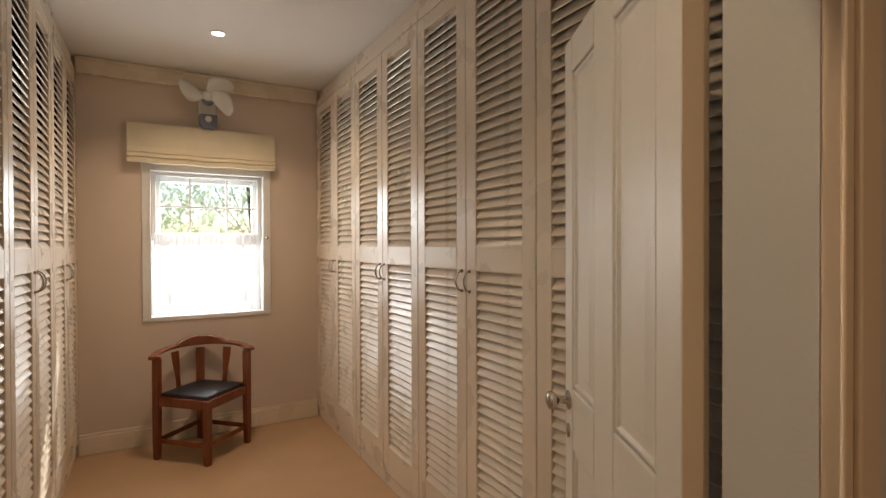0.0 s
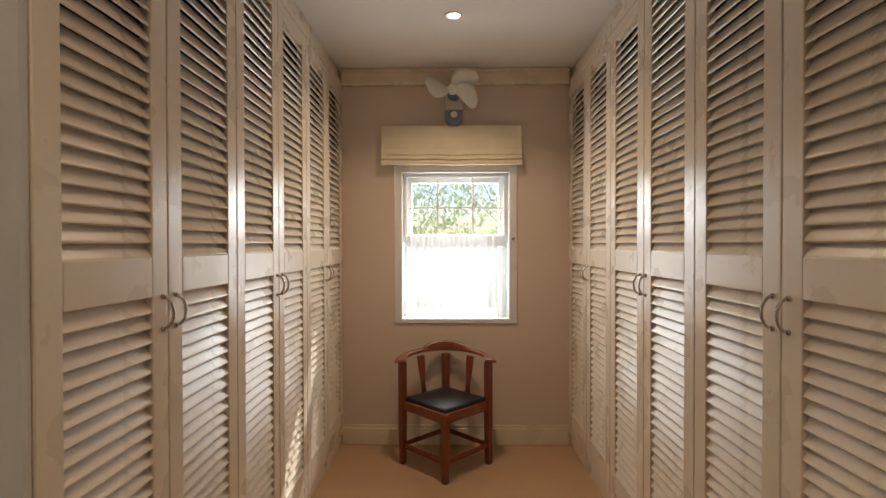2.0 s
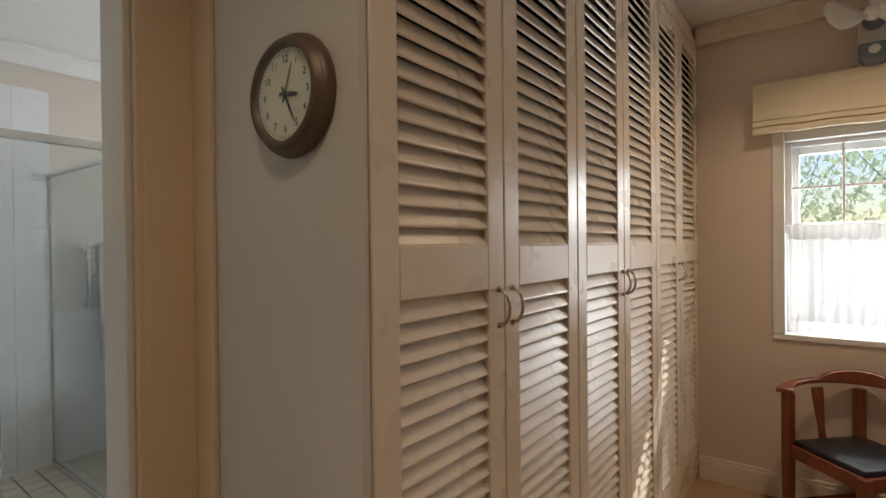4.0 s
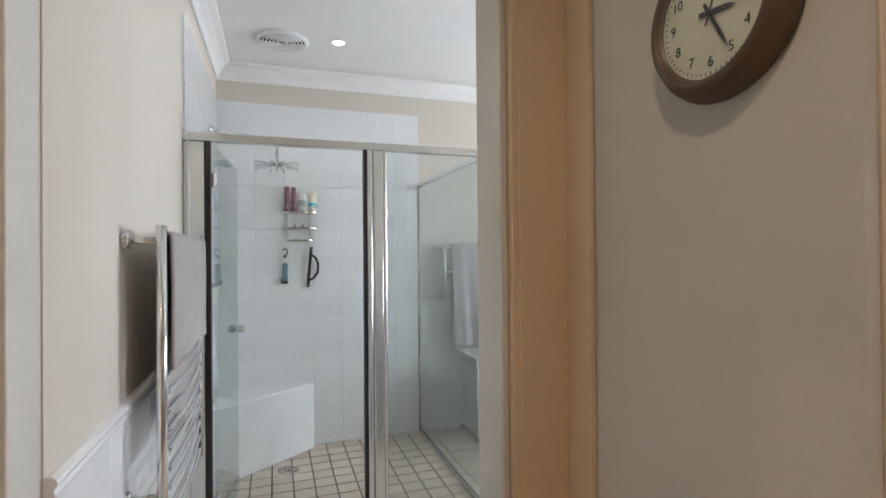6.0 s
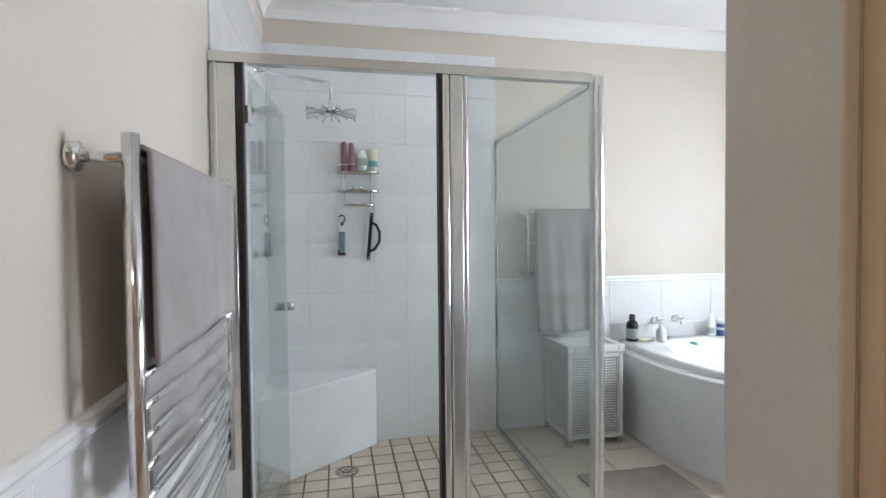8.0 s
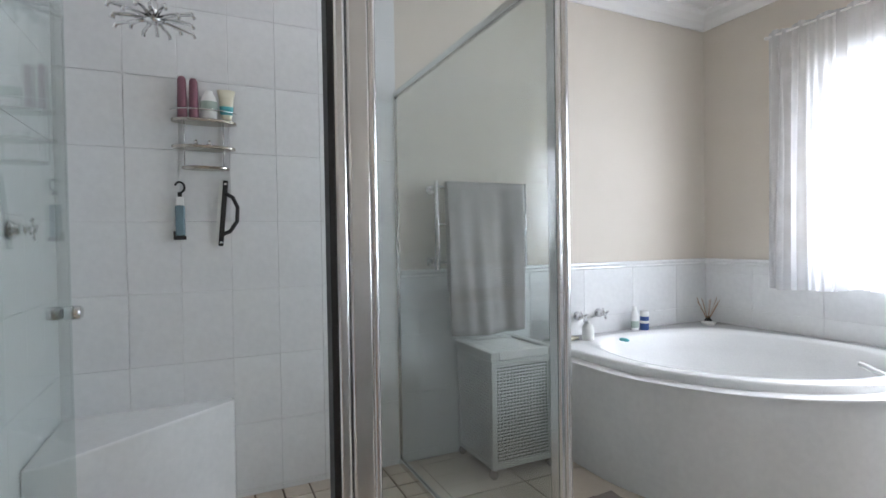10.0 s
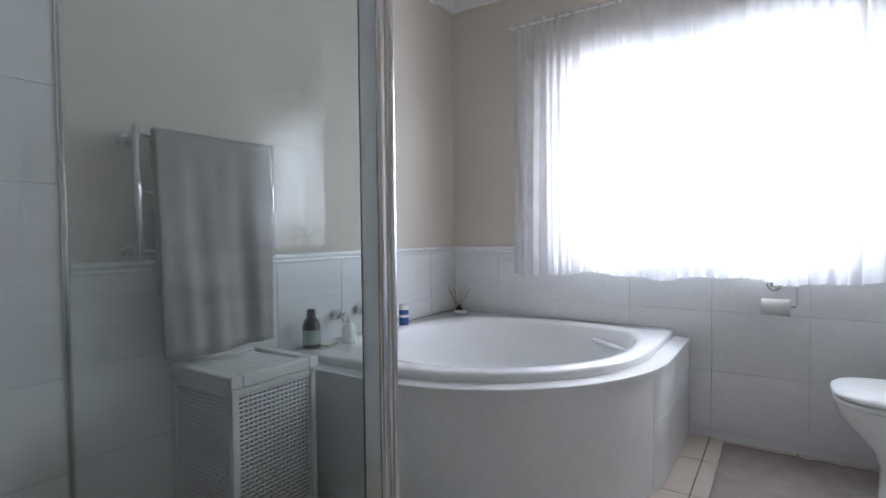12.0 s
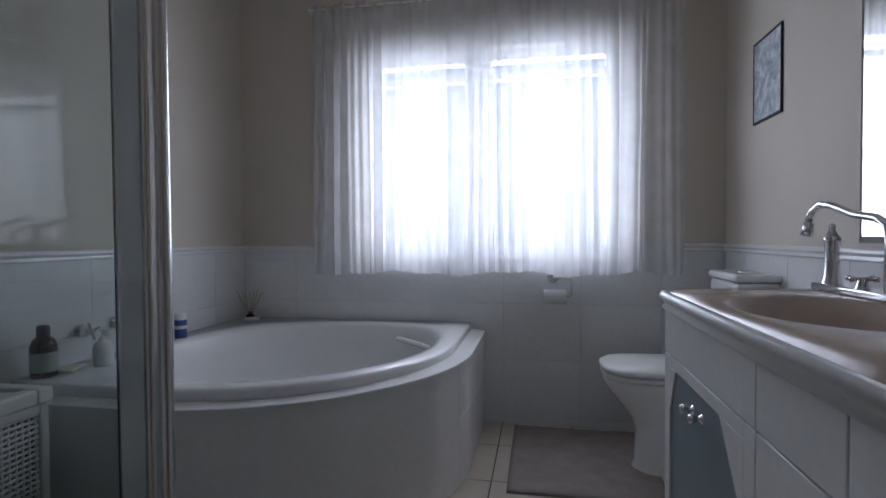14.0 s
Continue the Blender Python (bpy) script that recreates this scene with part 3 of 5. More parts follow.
def wall_fan():
    t = thing("wall_fan", (-0.11, YB, 2.25), label="small white three-blade fan on a grey wall bracket", category="fan")
    bm = bmesh.new()
    box(bm, -0.056, 0.056, -0.018, 0, -0.045, 0.19)
    tagged(done("back_plate", bm, M_PLASTIC, t, 0.010, seg=3), "white wall plate")
    bm = bmesh.new()
    prism(bm, [(-0.058, 0.052), (-0.058, -0.018), (-0.034, -0.052), (0.034, -0.052), (0.058, -0.018), (0.058, 0.052)], 0.019, 0.092, pose(0, 0, 0, 90))
    done("bracket", bm, M_FANGREY, t, 0.008, seg=3)
    bm = bmesh.new()
    lathe(bm, [(0, 0.014), (0.020, 0.012), (0.023, 0)], pose(0, -0.092, 0.018, 90), 24)
    tagged(done("dial", bm, M_PLASTIC, t, smooth=True), "white speed dial")
    bm = bmesh.new()
    lathe(bm, [(0, 0.0), (0.034, 0.004), (0.046, 0.03), (0.046, 0.085), (0.030, 0.125), (0.010, 0.134), (0, 0.135)], pose(0, -0.02, 0.165, 90), 28)
    done("motor", bm, M_FANGREY, t, smooth=True)
    bm = bmesh.new()
    lathe(bm, [(0, 0.030), (0.018, 0.028), (0.032, 0.016), (0.036, 0)], pose(-0.012, -0.158, 0.165, 90), 28)
    done("hub", bm, M_PLASTIC, t, smooth=True)
    for ang in (186, 58, -6):
        bm = bmesh.new()
        rows = []
        for i in range(17):
            f = i / 16
            r = 0.022 + 0.152 * f
            half = 0.014 + 0.060 * math.sin(math.pi * min(1.0, 0.04 + 0.62 * f)) ** 1.1
            half *= math.sqrt(max(0.012, 1 - max(0.0, (f - 0.62) / 0.38) ** 2.2))
            lean = 0.070 * f * f
            rows.append([Vector((r, half * v - lean, 0.020 * v * (1 - 0.45 * f) + 0.010 * (1 - v * v) * f)) for v in (-1, -0.6, -0.2, 0.2, 0.6, 1)])
        m = pose(-0.012, -0.172, 0.165, 90) @ Matrix.Rotation(radians(ang), 4, "Z")
        sheet(bm, [[m @ p for p in r] for r in rows])
        b = done("blade", bm, M_PLASTIC, t, smooth=True)
        sd = b.modifiers.new("thick", "SOLIDIFY")
        sd.thickness = 0.003


wall_fan()


def downlight(x, y, group="ceiling downlights"):
    t = thing("downlight", (x, y, HC), label="small recessed white ceiling downlight, lit", category="lamp", group=group)
    bm = bmesh.new()
    lathe(bm, [(0.033, -0.001), (0.036, -0.007), (0.046, -0.006), (0.050, 0.0)], None, 32)
    done("ring", bm, M_WHITE, t, smooth=True)
    bm = bmesh.new()
    lathe(bm, [(0, -0.003), (0.033, -0.002)], None, 24)
    done("lens", bm, M_GLOW, t)


downlight(-0.12, 3.64)
downlight(-3.62, 1.64)
# invented fixture to go with the added passage fill
downlight(-0.45, 1.10)


def corner_chair():
    """Square seat set cornerwise with a curved arm rail; local front corner to -y."""
    t = thing("corner_chair", (-0.17, 4.165, 0), label="mahogany corner chair with a black leather seat", category="chair")
    R = 0.272
    posts = {"front": (0, -R), "left": (-R, 0), "right": (R, 0), "back": (0, R)}
    for k, (px, py) in posts.items():
        bm = bmesh.new()
        top = 0.405 if k == "front" else 0.645
        m = pose(px, py, 0, 0, 0, 45)
        s = 0.021
        loft(bm, [[m @ Vector((sx * a, sy * a, z)) for sx, sy in ((-1, -1), (1, -1), (1, 1), (-1, 1))] for z, a in ((0, s * 0.82), (0.12, s * 0.95), (0.33, s), (top, s))])
        done("leg", bm, M_MAHOG, t, 0.004)
    order = ["front", "right", "back", "left"]
    for z0, z1, w, nm in ((0.345, 0.405, 0.018, "seat_rail"), (0.105, 0.135, 0.012, "stretcher")):
        for a, b in zip(order, order[1:] + order[:1]):
            A, B = Vector(posts[a]), Vector(posts[b])
            d = (B - A).normalized()
            bm = bmesh.new()
            m = Matrix.Translation((*(A + B) / 2, 0)) @ Matrix.Rotation(math.atan2(d.y, d.x), 4, "Z")
            box(bm, -(B - A).length / 2 + 0.02, (B - A).length / 2 - 0.02, -w / 2, w / 2, z0, z1, m)
            done(nm, bm, M_MAHOG, t, 0.003)
    bm = bmesh.new()
    q = R - 0.012
    ring = lambda f, z: [Vector((x * f, y * f, z)) for x, y in ((0, -q), (q * 0.5, -q * 0.5), (q, 0), (q * 0.5, q * 0.5), (0, q), (-q * 0.5, q * 0.5), (-q, 0), (-q * 0.5, -q * 0.5))]
    loft(bm, [ring(0.97, 0.392), ring(1.0, 0.408), ring(0.97, 0.422), ring(0.75, 0.436), ring(0.35, 0.442)])
    tagged(done("seat", bm, M_LEATHER, t, 0.004), "black leather drop-in seat")
    # arm rail, wide at the ends
    bm = bmesh.new()
    rings = []
    for i in range(33):
        f = i / 32
        a = math.pi * (1 - f)
        ext = 0.03 * (abs(2 * f - 1) ** 6)
        cx, cy = (R + 0.012) * math.cos(a), (R - 0.01) * math.sin(a) - ext
        nx, ny = math.cos(a), math.sin(a)
        hw = 0.020 + 0.017 * abs(2 * f - 1) ** 5
        zz = 0.645 + 0.022 * math.sin(math.pi * f)
        rings.append([Vector((cx + nx * o, cy + ny * o, zz + h)) for o, h in ((-hw, 0), (hw, 0), (hw, 0.024), (-hw, 0.024))])
    loft(bm, rings)
    done("arm_rail", bm, M_MAHOG, t, 0.007)
    bm = bmesh.new()
    rings = []
    for i in range(17):
        f = i / 16
        a = math.pi * (0.5 + 0.19 * (1 - 2 * f))
        h = 0.012 + 0.046 * math.sin(math.pi * f) ** 0.7
        zz = 0.678
        rings.append([Vector(((R + 0.006 + o) * math.cos(a), (R - 0.012 + o) * math.sin(a), zz + z)) for o, z in ((-0.018, 0), (0.018, 0), (0.012, h), (-0.012, h))])
    loft(bm, rings)
    done("crest", bm, M_MAHOG, t, 0.005)
    for sx in (-1, 1):
        bm = bmesh.new()
        m = Matrix.Translation((sx * 0.142, 0.135, 0.40)) @ Matrix.Rotation(radians(-45 * sx), 4, "Z") @ Matrix.Rotation(radians(sx * 0), 4, "X")
        lo, hi = 0.020, 0.030
        prism(bm, [(-lo, 0), (lo, 0), (lo * 0.8, 0.07), (hi, 0.2), (hi, 0.255), (-hi, 0.255), (-hi, 0.2), (-lo * 0.8, 0.07)], -0.005, 0.005, m @ pose(0, 0, 0, 90 - 7))
        done("splat", bm, M_MAHOG, t, 0.002)
    return t


corner_chair()


def wall_clock():
    t = thing("wall_clock", (-1.055, YC, 1.638), label="round bronze wall clock with a cream dial", category="clock")
    m = pose(0, 0, 0, 90)
    bm = bmesh.new()
    lathe(bm, [(0.110, 0.0), (0.113, 0.006), (0.110, 0.017), (0.104, 0.024), (0.1025, 0.0245), (0.099, 0.033), (0.093, 0.0375), (0.088, 0.0375), (0.085, 0.034), (0.083, 0.024), (0.0, 0.022)], m, 64)
    done("rim", bm, M_BRONZE, t, smooth=True)
    bm = bmesh.new()
    lathe(bm, [(0, 0.0242), (0.0828, 0.0242)], m, 48)
    done("dial", bm, M_DIAL, t)
    for nm, ang, ln, w in (("hour_hand", 97, 0.040, 0.0035), ("minute_hand", 152, 0.060, 0.0022), ("second_hand", 22, 0.058, 0.001)):
        bm = bmesh.new()
        mm = m @ Matrix.Rotation(radians(-ang), 4, "Z")
        prism(bm, [(-w, -0.016), (w, -0.016), (w, ln * 0.7), (0, ln), (-w, ln * 0.7)], 0.0262, 0.0272, mm)
        done(nm, bm, M_INK, t)
    bm = bmesh.new()
    for i in range(60):
        mm = m @ Matrix.Rotation(radians(6 * i), 4, "Z")
        box(bm, -0.0006, 0.0006, 0.075, 0.079, 0.0245, 0.0249, mm)
    done("minute_marks", bm, M_INK, t)
    for h in range(1, 13):
        cu = bpy.data.curves.new("numeral", "FONT")
        cu.body, cu.size, cu.align_x, cu.align_y, cu.extrude = str(h), 0.019, "CENTER", "CENTER", 0.0002
        cu.materials.append(M_INK)
        a = radians(90 - 30 * h)
        o = new("numeral", cu)
        o.parent = t
        o.matrix_local = m @ Matrix.Translation((0.063 * math.cos(a), 0.063 * math.sin(a), 0.0249))
    bm = bmesh.new()
    lathe(bm, [(0, 0.0335), (0.0845, 0.0335)], m, 48)
    g = done("glass", bm, M_PANE, t)
    g.visible_shadow = False


wall_clock()


def entrance_door():
    """Panelled leaf, hinged by the doorway and standing open; local x along the leaf."""
    A, B = Vector((0.245, 0.925)), Vector((0.565, 1.506))
    L = 0.712
    ang = math.degrees(math.atan2(B.y - A.y, B.x - A.x))
    t = thing("entrance_door", (A.x, A.y, 0), ang, label="open cream panelled door with a satin knob", category="door")
    H = 1.938
    xs = ((0.092, 0.300), (0.428, 0.618))
    zs = ((0.20, 0.81), (0.975, 1.842))
    bm = bmesh.new()
    box(bm, 0.0, L - 0.022, -0.040, -0.011, 0.008, H)
    # stiles and rails stand proud on the room face
    for x0, x1 in ((0.0, xs[0][0]), (xs[0][1], xs[1][0]), (xs[1][1], L - 0.022)):
        box(bm, x0, x1, -0.011, 0.0, 0.008, H)
    for x0, x1 in xs:
        for z0, z1 in ((0.008, zs[0][0]), (zs[0][1], zs[1][0]), (zs[1][1], H)):
            box(bm, x0, x1, -0.011, 0.0, z0, z1)
    done("leaf", bm, M_DOOR, t, 0.004)
    for x0, x1 in xs:
        for z0, z1 in zs:
            bm = bmesh.new()
            loft(bm, [[Vector((x0 + e, -h, z0 + e)), Vector((x1 - e, -h, z0 + e)), Vector((x1 - e, -h, z1 - e)), Vector((x0 + e, -h, z1 - e))] for e, h in ((0.004, 0.0112), (0.008, 0.003), (0.014, 0.003), (0.020, 0.0100), (0.030, 0.0100), (0.052, 0.0040), (0.053, 0.0040))], cap_first=False)
            done("panel", bm, M_DOOR, t, 0.0015)
    # thin tan face on the cream leaf: warm light painted on this edge
    bm = bmesh.new()
    box(bm, -0.0025, 0.0, -0.040, 0.0, 0.008, H)
    tagged(done("edge", bm, M_TAN, t), "hinge edge, warm hall light put into its tan")
    bm = bmesh.new()
    kx, kz = L - 0.060, 0.935
    lathe(bm, [(0.026, 0.0), (0.026, 0.005), (0.012, 0.009), (0.009, 0.028), (0.018, 0.036), (0.026, 0.047), (0.024, 0.058), (0.012, 0.064), (0, 0.065)], pose(kx, 0, kz, -90), 28)
    tagged(done("knob", bm, M_NICKEL, t, smooth=True), "satin nickel knob")
    bm = bmesh.new()
    lathe(bm, [(0.013, 0.0), (0.013, 0.004), (0.005, 0.006), (0, 0.006)], pose(kx, 0, kz - 0.085, -90), 20, 1.0, 1.5)
    tagged(done("escutcheon", bm, M_NICKEL, t, smooth=True), "keyhole cover")


entrance_door()

# ---- bathroom: shower ----
XS, YG = -2.92, 2.29
HS = 1.815


def shower_enclosure():
    t = thing("shower_enclosure", (XS, YSB, 0), label="framed glass shower enclosure with its door open", category="shower")
    g = YG - YSB
    d0, d1 = 0.112, 0.757          # door opening
    bm = bmesh.new()
    box(bm, -0.02, 0.02, 0.0, d0 - 0.025, 0, HS)
    box(bm, -0.026, 0.026, 0.012, 0.03, 0, HS)
    box(bm, -0.026, 0.026, d1 + 0.018, d1 + 0.045, 0, HS)
    rod(bm, (0.016, d1 + 0.104, 0), (0.016, d1 + 0.104, HS), 0.009, n=20)
    box(bm, -0.022, 0.024, d1 + 0.047, d1 + 0.098, 0, HS)
    box(bm, -0.040, 0.006, g - 0.014, g + 0.030, 0, HS + 0.036)
    rod(bm, (0.004, g + 0.012, 0), (0.004, g + 0.012, HS), 0.010, n=24)
    done("post", bm, M_SATIN, t, 0.007)
    bm = bmesh.new()
    box(bm, -0.02, 0.022, 0.0, g - 0.028, HS, HS + 0.036)
    box(bm, -0.016, 0.016, d1 + 0.10, g - 0.028, 0, 0.035)
    box(bm, XW - XS, -0.0475, g - 0.014, g + 0.010, HS, HS + 0.026)
    box(bm, XW - XS, -0.0475, g - 0.014, g + 0.010, 0.0, 0.032)
    box(bm, XW - XS, XW - XS + 0.014, g - 0.012, g + 0.008, 0.032, HS)
    done("rail", bm, M_SATIN, t, 0.003)
    bm = bmesh.new()
    box(bm, -0.024, 0.0235, d1 + 0.005, d1 + 0.018, 0, HS)
    box(bm, -0.02, 0.0225, d0 - 0.025, d0 - 0.004, 0, HS)
    box(bm, -0.047, -0.0405, g - 0.006, g + 0.012, 0.0, HS)
    tagged(done("seal", bm, M_BLACK, t, 0.002), "black rubber door seal")
    bm = bmesh.new()
    box(bm, -0.003, 0.003, d1 + 0.099, g - 0.015, 0.035, HS)
    p = done("pane", bm, M_GLASS, t)
    bm = bmesh.new()
    box(bm, XW - XS + 0.014, -0.0475, g - 0.005, g + 0.001, 0.032, HS)
    p = done("pane", bm, M_GLASS, t)
    # open leaf, swung into the shower
    m = Matrix.Translation((-0.01, d0 + 0.004, 0)) @ Matrix.Rotation(radians(180 - 4.5), 4, "Z")
    bm = bmesh.new()
    box(bm, 0.02, 0.66, -0.003, 0.003, 0.02, HS - 0.01, m)
    p = tagged(done("door", bm, M_DOORGLASS, t), "frameless clear glass door, open")
    p.visible_shadow = False
    for z in (0.25, HS - 0.16):
        bm = bmesh.new()
        box(bm, 0.0, 0.05, -0.012, 0.012, z - 0.03, z + 0.03, m)
        done("hinge", bm, M_CHROME, t, 0.003)
    bm = bmesh.new()
    for s in (-1, 1):
        lathe(bm, [(0.014, 0.003), (0.020, 0.008), (0.020, 0.038), (0.015, 0.044), (0, 0.044)], m @ pose(0.60, 0, 0.925, 90 * s), 20)
    tagged(done("knob", bm, M_CHROME, t, smooth=True), "chrome door knob")


shower_enclosure()


def shower_bench():
    bm = bmesh.new()
    prism(bm, [(XW + 0.012, YSB + 0.012), (XW + 0.50, YSB + 0.012), (XW + 0.50, YSB + 0.06), (XW + 0.06, 1.523), (XW + 0.012, 1.523)], 0.0, 0.447)
    tagged(done("shower_bench", bm, M_TILE, None, 0.006), "white tiled corner bench inside the shower", "bench")


shower_bench()


def shower_head():
    t = thing("overhead_shower", (-3.80, YSB, 2.075), label="chrome shower head on a long wall arm", category="shower head")
    bm = bmesh.new()
    lathe(bm, [(0.030, 0.0), (0.028, 0.006), (0.012, 0.012), (0.0, 0.012)], pose(0, 0.011, 0, -90), 24)
    tube(bm, [(0, 0.012, 0), (0.005, 0.2, -0.028), (0.01, 0.34, -0.046), (0.012, 0.372, -0.056), (0.012, 0.380, -0.080), (0.012, 0.380, -0.16)], 0.010, 12)
    done("arm", bm, M_CHROME, t, smooth=True)
    bm = bmesh.new()
    lathe(bm, [(0.010, 0), (0.016, -0.012), (0.012, -0.024), (0.018, -0.034), (0.026, -0.06), (0.030, -0.068), (0, -0.075)], pose(0.012, 0.38, -0.145), 24)
    for k in range(18):
        a = k * 2 * math.pi / 18
        r = 0.115 + 0.02 * (k % 3 == 0)
        ca, sa = math.cos(a), math.sin(a)
        tube(bm, [(0.012 + 0.02 * ca, 0.38 + 0.02 * sa, -0.205), (0.012 + 0.07 * ca, 0.38 + 0.07 * sa, -0.207 + 0.012 * (k % 2)), (0.012 + r * ca, 0.38 + r * sa, -0.212 + 0.016 * (k % 2)), (0.012 + (r + 0.008) * ca, 0.38 + (r + 0.008) * sa, -0.226 + 0.014 * (k % 2))], 0.0065, 8)
    done("rose", bm, M_CHROME, t, smooth=True)


shower_head()


def cross_tap(place, rz, tilt=-90, category="tap", label="chrome cross-head wall tap"):
    """Wall tap; its axis leaves the wall along local +y."""
    t = thing("tap", place, rz, label=label, category=category, group="chrome cross-head taps")
    m = pose(0, 0, 0, tilt)
    bm = bmesh.new()
    lathe(bm, [(0.027, 0), (0.027, 0.006), (0.018, 0.014), (0.015, 0.034), (0.017, 0.038), (0.010, 0.044), (0.010, 0.058), (0.013, 0.062), (0.0, 0.068)], m, 24)
    done("body", bm, M_CHROME, t, smooth=True)
    bm = bmesh.new()
    for a in (0, 90):
        mm = m @ Matrix.Rotation(radians(a + 20), 4, "Z")
        rod(bm, mm @ Vector((-0.03, 0, 0.055)), mm @ Vector((0.03, 0, 0.055)), 0.0048, n=10)
        for s in (-1, 1):
            bmesh.ops.create_uvsphere(bm, u_segments=10, v_segments=6, radius=0.0072, matrix=Matrix.Translation(mm @ Vector((0.031 * s, 0, 0.055))))
    done("handle", bm, M_CHROME, t, smooth=True)
    return t


cross_tap((-3.67, YSB + 0.012, 1.16), 0)
cross_tap((XW + 0.012, 3.395, 0.655), -90)
cross_tap((XW + 0.012, 3.555, 0.662), -90)


def oval_shelf(parent, z, y0, y1, depth, rail):
    bm = bmesh.new()
    c, hw = (y0 + y1) / 2, (y1 - y0) / 2
    out = [(depth / 2 + depth / 2 * math.cos(a), c + hw * math.sin(a)) for a in [k * 2 * math.pi / 28 for k in range(28)]]
    prism(bm, out, z - 0.012, z)
    done("shelf", bm, M_NICKEL, parent, 0.002)
    if rail:
        bm = bmesh.new()
        pts = [(depth / 2 + depth / 2 * math.cos(a), c + hw * math.sin(a), z + 0.035) for a in [-1.5 + 3.0 * k / 16 for k in range(17)]]
        tube(bm, pts, 0.0025, 6)
        done("guard_wire", bm, M_CHROME, parent, smooth=True)


caddy = thing("shower_caddy", (XW + 0.012, 0, 0), label="chrome three-tier wire shelf on the shower tiles", category="shelf")
oval_shelf(caddy, 1.618, 1.310, 1.555, 0.11, True)
oval_shelf(caddy, 1.512, 1.310, 1.550, 0.10, False)
oval_shelf(caddy, 1.430, 1.345, 1.525, 0.08, False)
_bm = bmesh.new()
for _y in (1.355, 1.505):
    rod(_bm, (0.004, _y, 1.42), (0.004, _y, 1.68), 0.003)
    rod(_bm, (0.0, _y, 1.62), (0.03, _y, 1.612), 0.003)
done("upright", _bm, M_CHROME, caddy, smooth=True)


def bottle(name, place, profile, mat, label, parts=(), rz=0, sx=1.0, sy=1.0):
    t = thing(name, place, rz, label=label, category="bottle")
    bm = bmesh.new()
    lathe(bm, profile, None, 24, sx, sy)
    done("body", bm, mat, t, smooth=True)
    for nm, prof, mt in parts:
        bm = bmesh.new()
        lathe(bm, prof, None, 24, sx, sy)
        done(nm, bm, mt, t, smooth=True)
    return t


def simple(r, h):
    return [(0, 0), (r * 0.9, 0), (r, 0.006), (r, h - 0.02), (r * 0.7, h - 0.004), (0.0, h)]


_cx = XW + 0.06
bottle("shampoo_bottle", (_cx, 1.352, 1.618), [(0, 0), (0.018, 0), (0.019, 0.01), (0.016, 0.16), (0.012, 0.172), (0, 0.175)], M_PINK, "slim mauve shampoo bottle on the shower shelf")
bottle("shampoo_bottle", (_cx, 1.395, 1.618), [(0, 0), (0.018, 0), (0.019, 0.01), (0.016, 0.155), (0.012, 0.168), (0, 0.17)], M_PINK, "slim mauve conditioner bottle on the shower shelf")
bottle("soap_bottle", (_cx, 1.452, 1.618), [(0, 0), (0.022, 0), (0.030, 0.02), (0.034, 0.06), (0.026, 0.10), (0.016, 0.115), (0.014, 0.125), (0, 0.127)], M_PLASTIC, "white rounded body wash bottle on the shower shelf", [("label_patch", [(0.0335, 0.04), (0.0348, 0.06), (0.0322, 0.08)], M_LABEL)], 0, 0.7, 1.0)
bottle("lotion_tube", (_cx, 1.518, 1.618), [(0, 0), (0.018, 0), (0.020, 0.022), (0.024, 0.03), (0.030, 0.10), (0.036, 0.132), (0.0, 0.134)], M_CREAMTUBE, "cream coloured lotion tube with a teal band", [("band", [(0.0245, 0.03), (0.0278, 0.065)], M_TEAL)], 0, 0.55, 1.0)
for _y in (1.40, 1.45):
    bottle("small_vial", (_cx, _y, 1.512), [(0, 0), (0.008, 0), (0.009, 0.02), (0.005, 0.026), (0, 0.028)], M_CHROME, "tiny silver bottle on the middle shower shelf")


def squeegee():
    t = thing("squeegee", (XW + 0.015, 1.50, 1.24), label="black plastic window squeegee hung on the tiles", category="squeegee")
    bm = bmesh.new()
    m = Matrix.Rotation(radians(-5), 4, "X")
    box(bm, 0.0, 0.016, -0.012, 0.008, -0.14, 0.14, m)
    tube(bm, [m @ Vector(p) for p in ((0.012, 0.0, 0.085), (0.02, 0.03, 0.07), (0.026, 0.052, 0.03), (0.026, 0.054, -0.03), (0.02, 0.03, -0.075), (0.012, 0.0, -0.09))], 0.009, 8)
    done("handle", bm, M_BLACK, t, 0.003)
    bm = bmesh.new()
    box(bm, 0.004, 0.010, -0.026, -0.012, -0.135, 0.135, m)
    done("blade", bm, M_PLASTIC, t)
    bm = bmesh.new()
    for z in (0.125, -0.125):
        lathe(bm, [(0.006, 0.016), (0.005, 0.019), (0, 0.019)], m @ pose(0, -0.002, z, 0, 90), 12)
    done("screw", bm, M_CHROME, t, smooth=True)


squeegee()


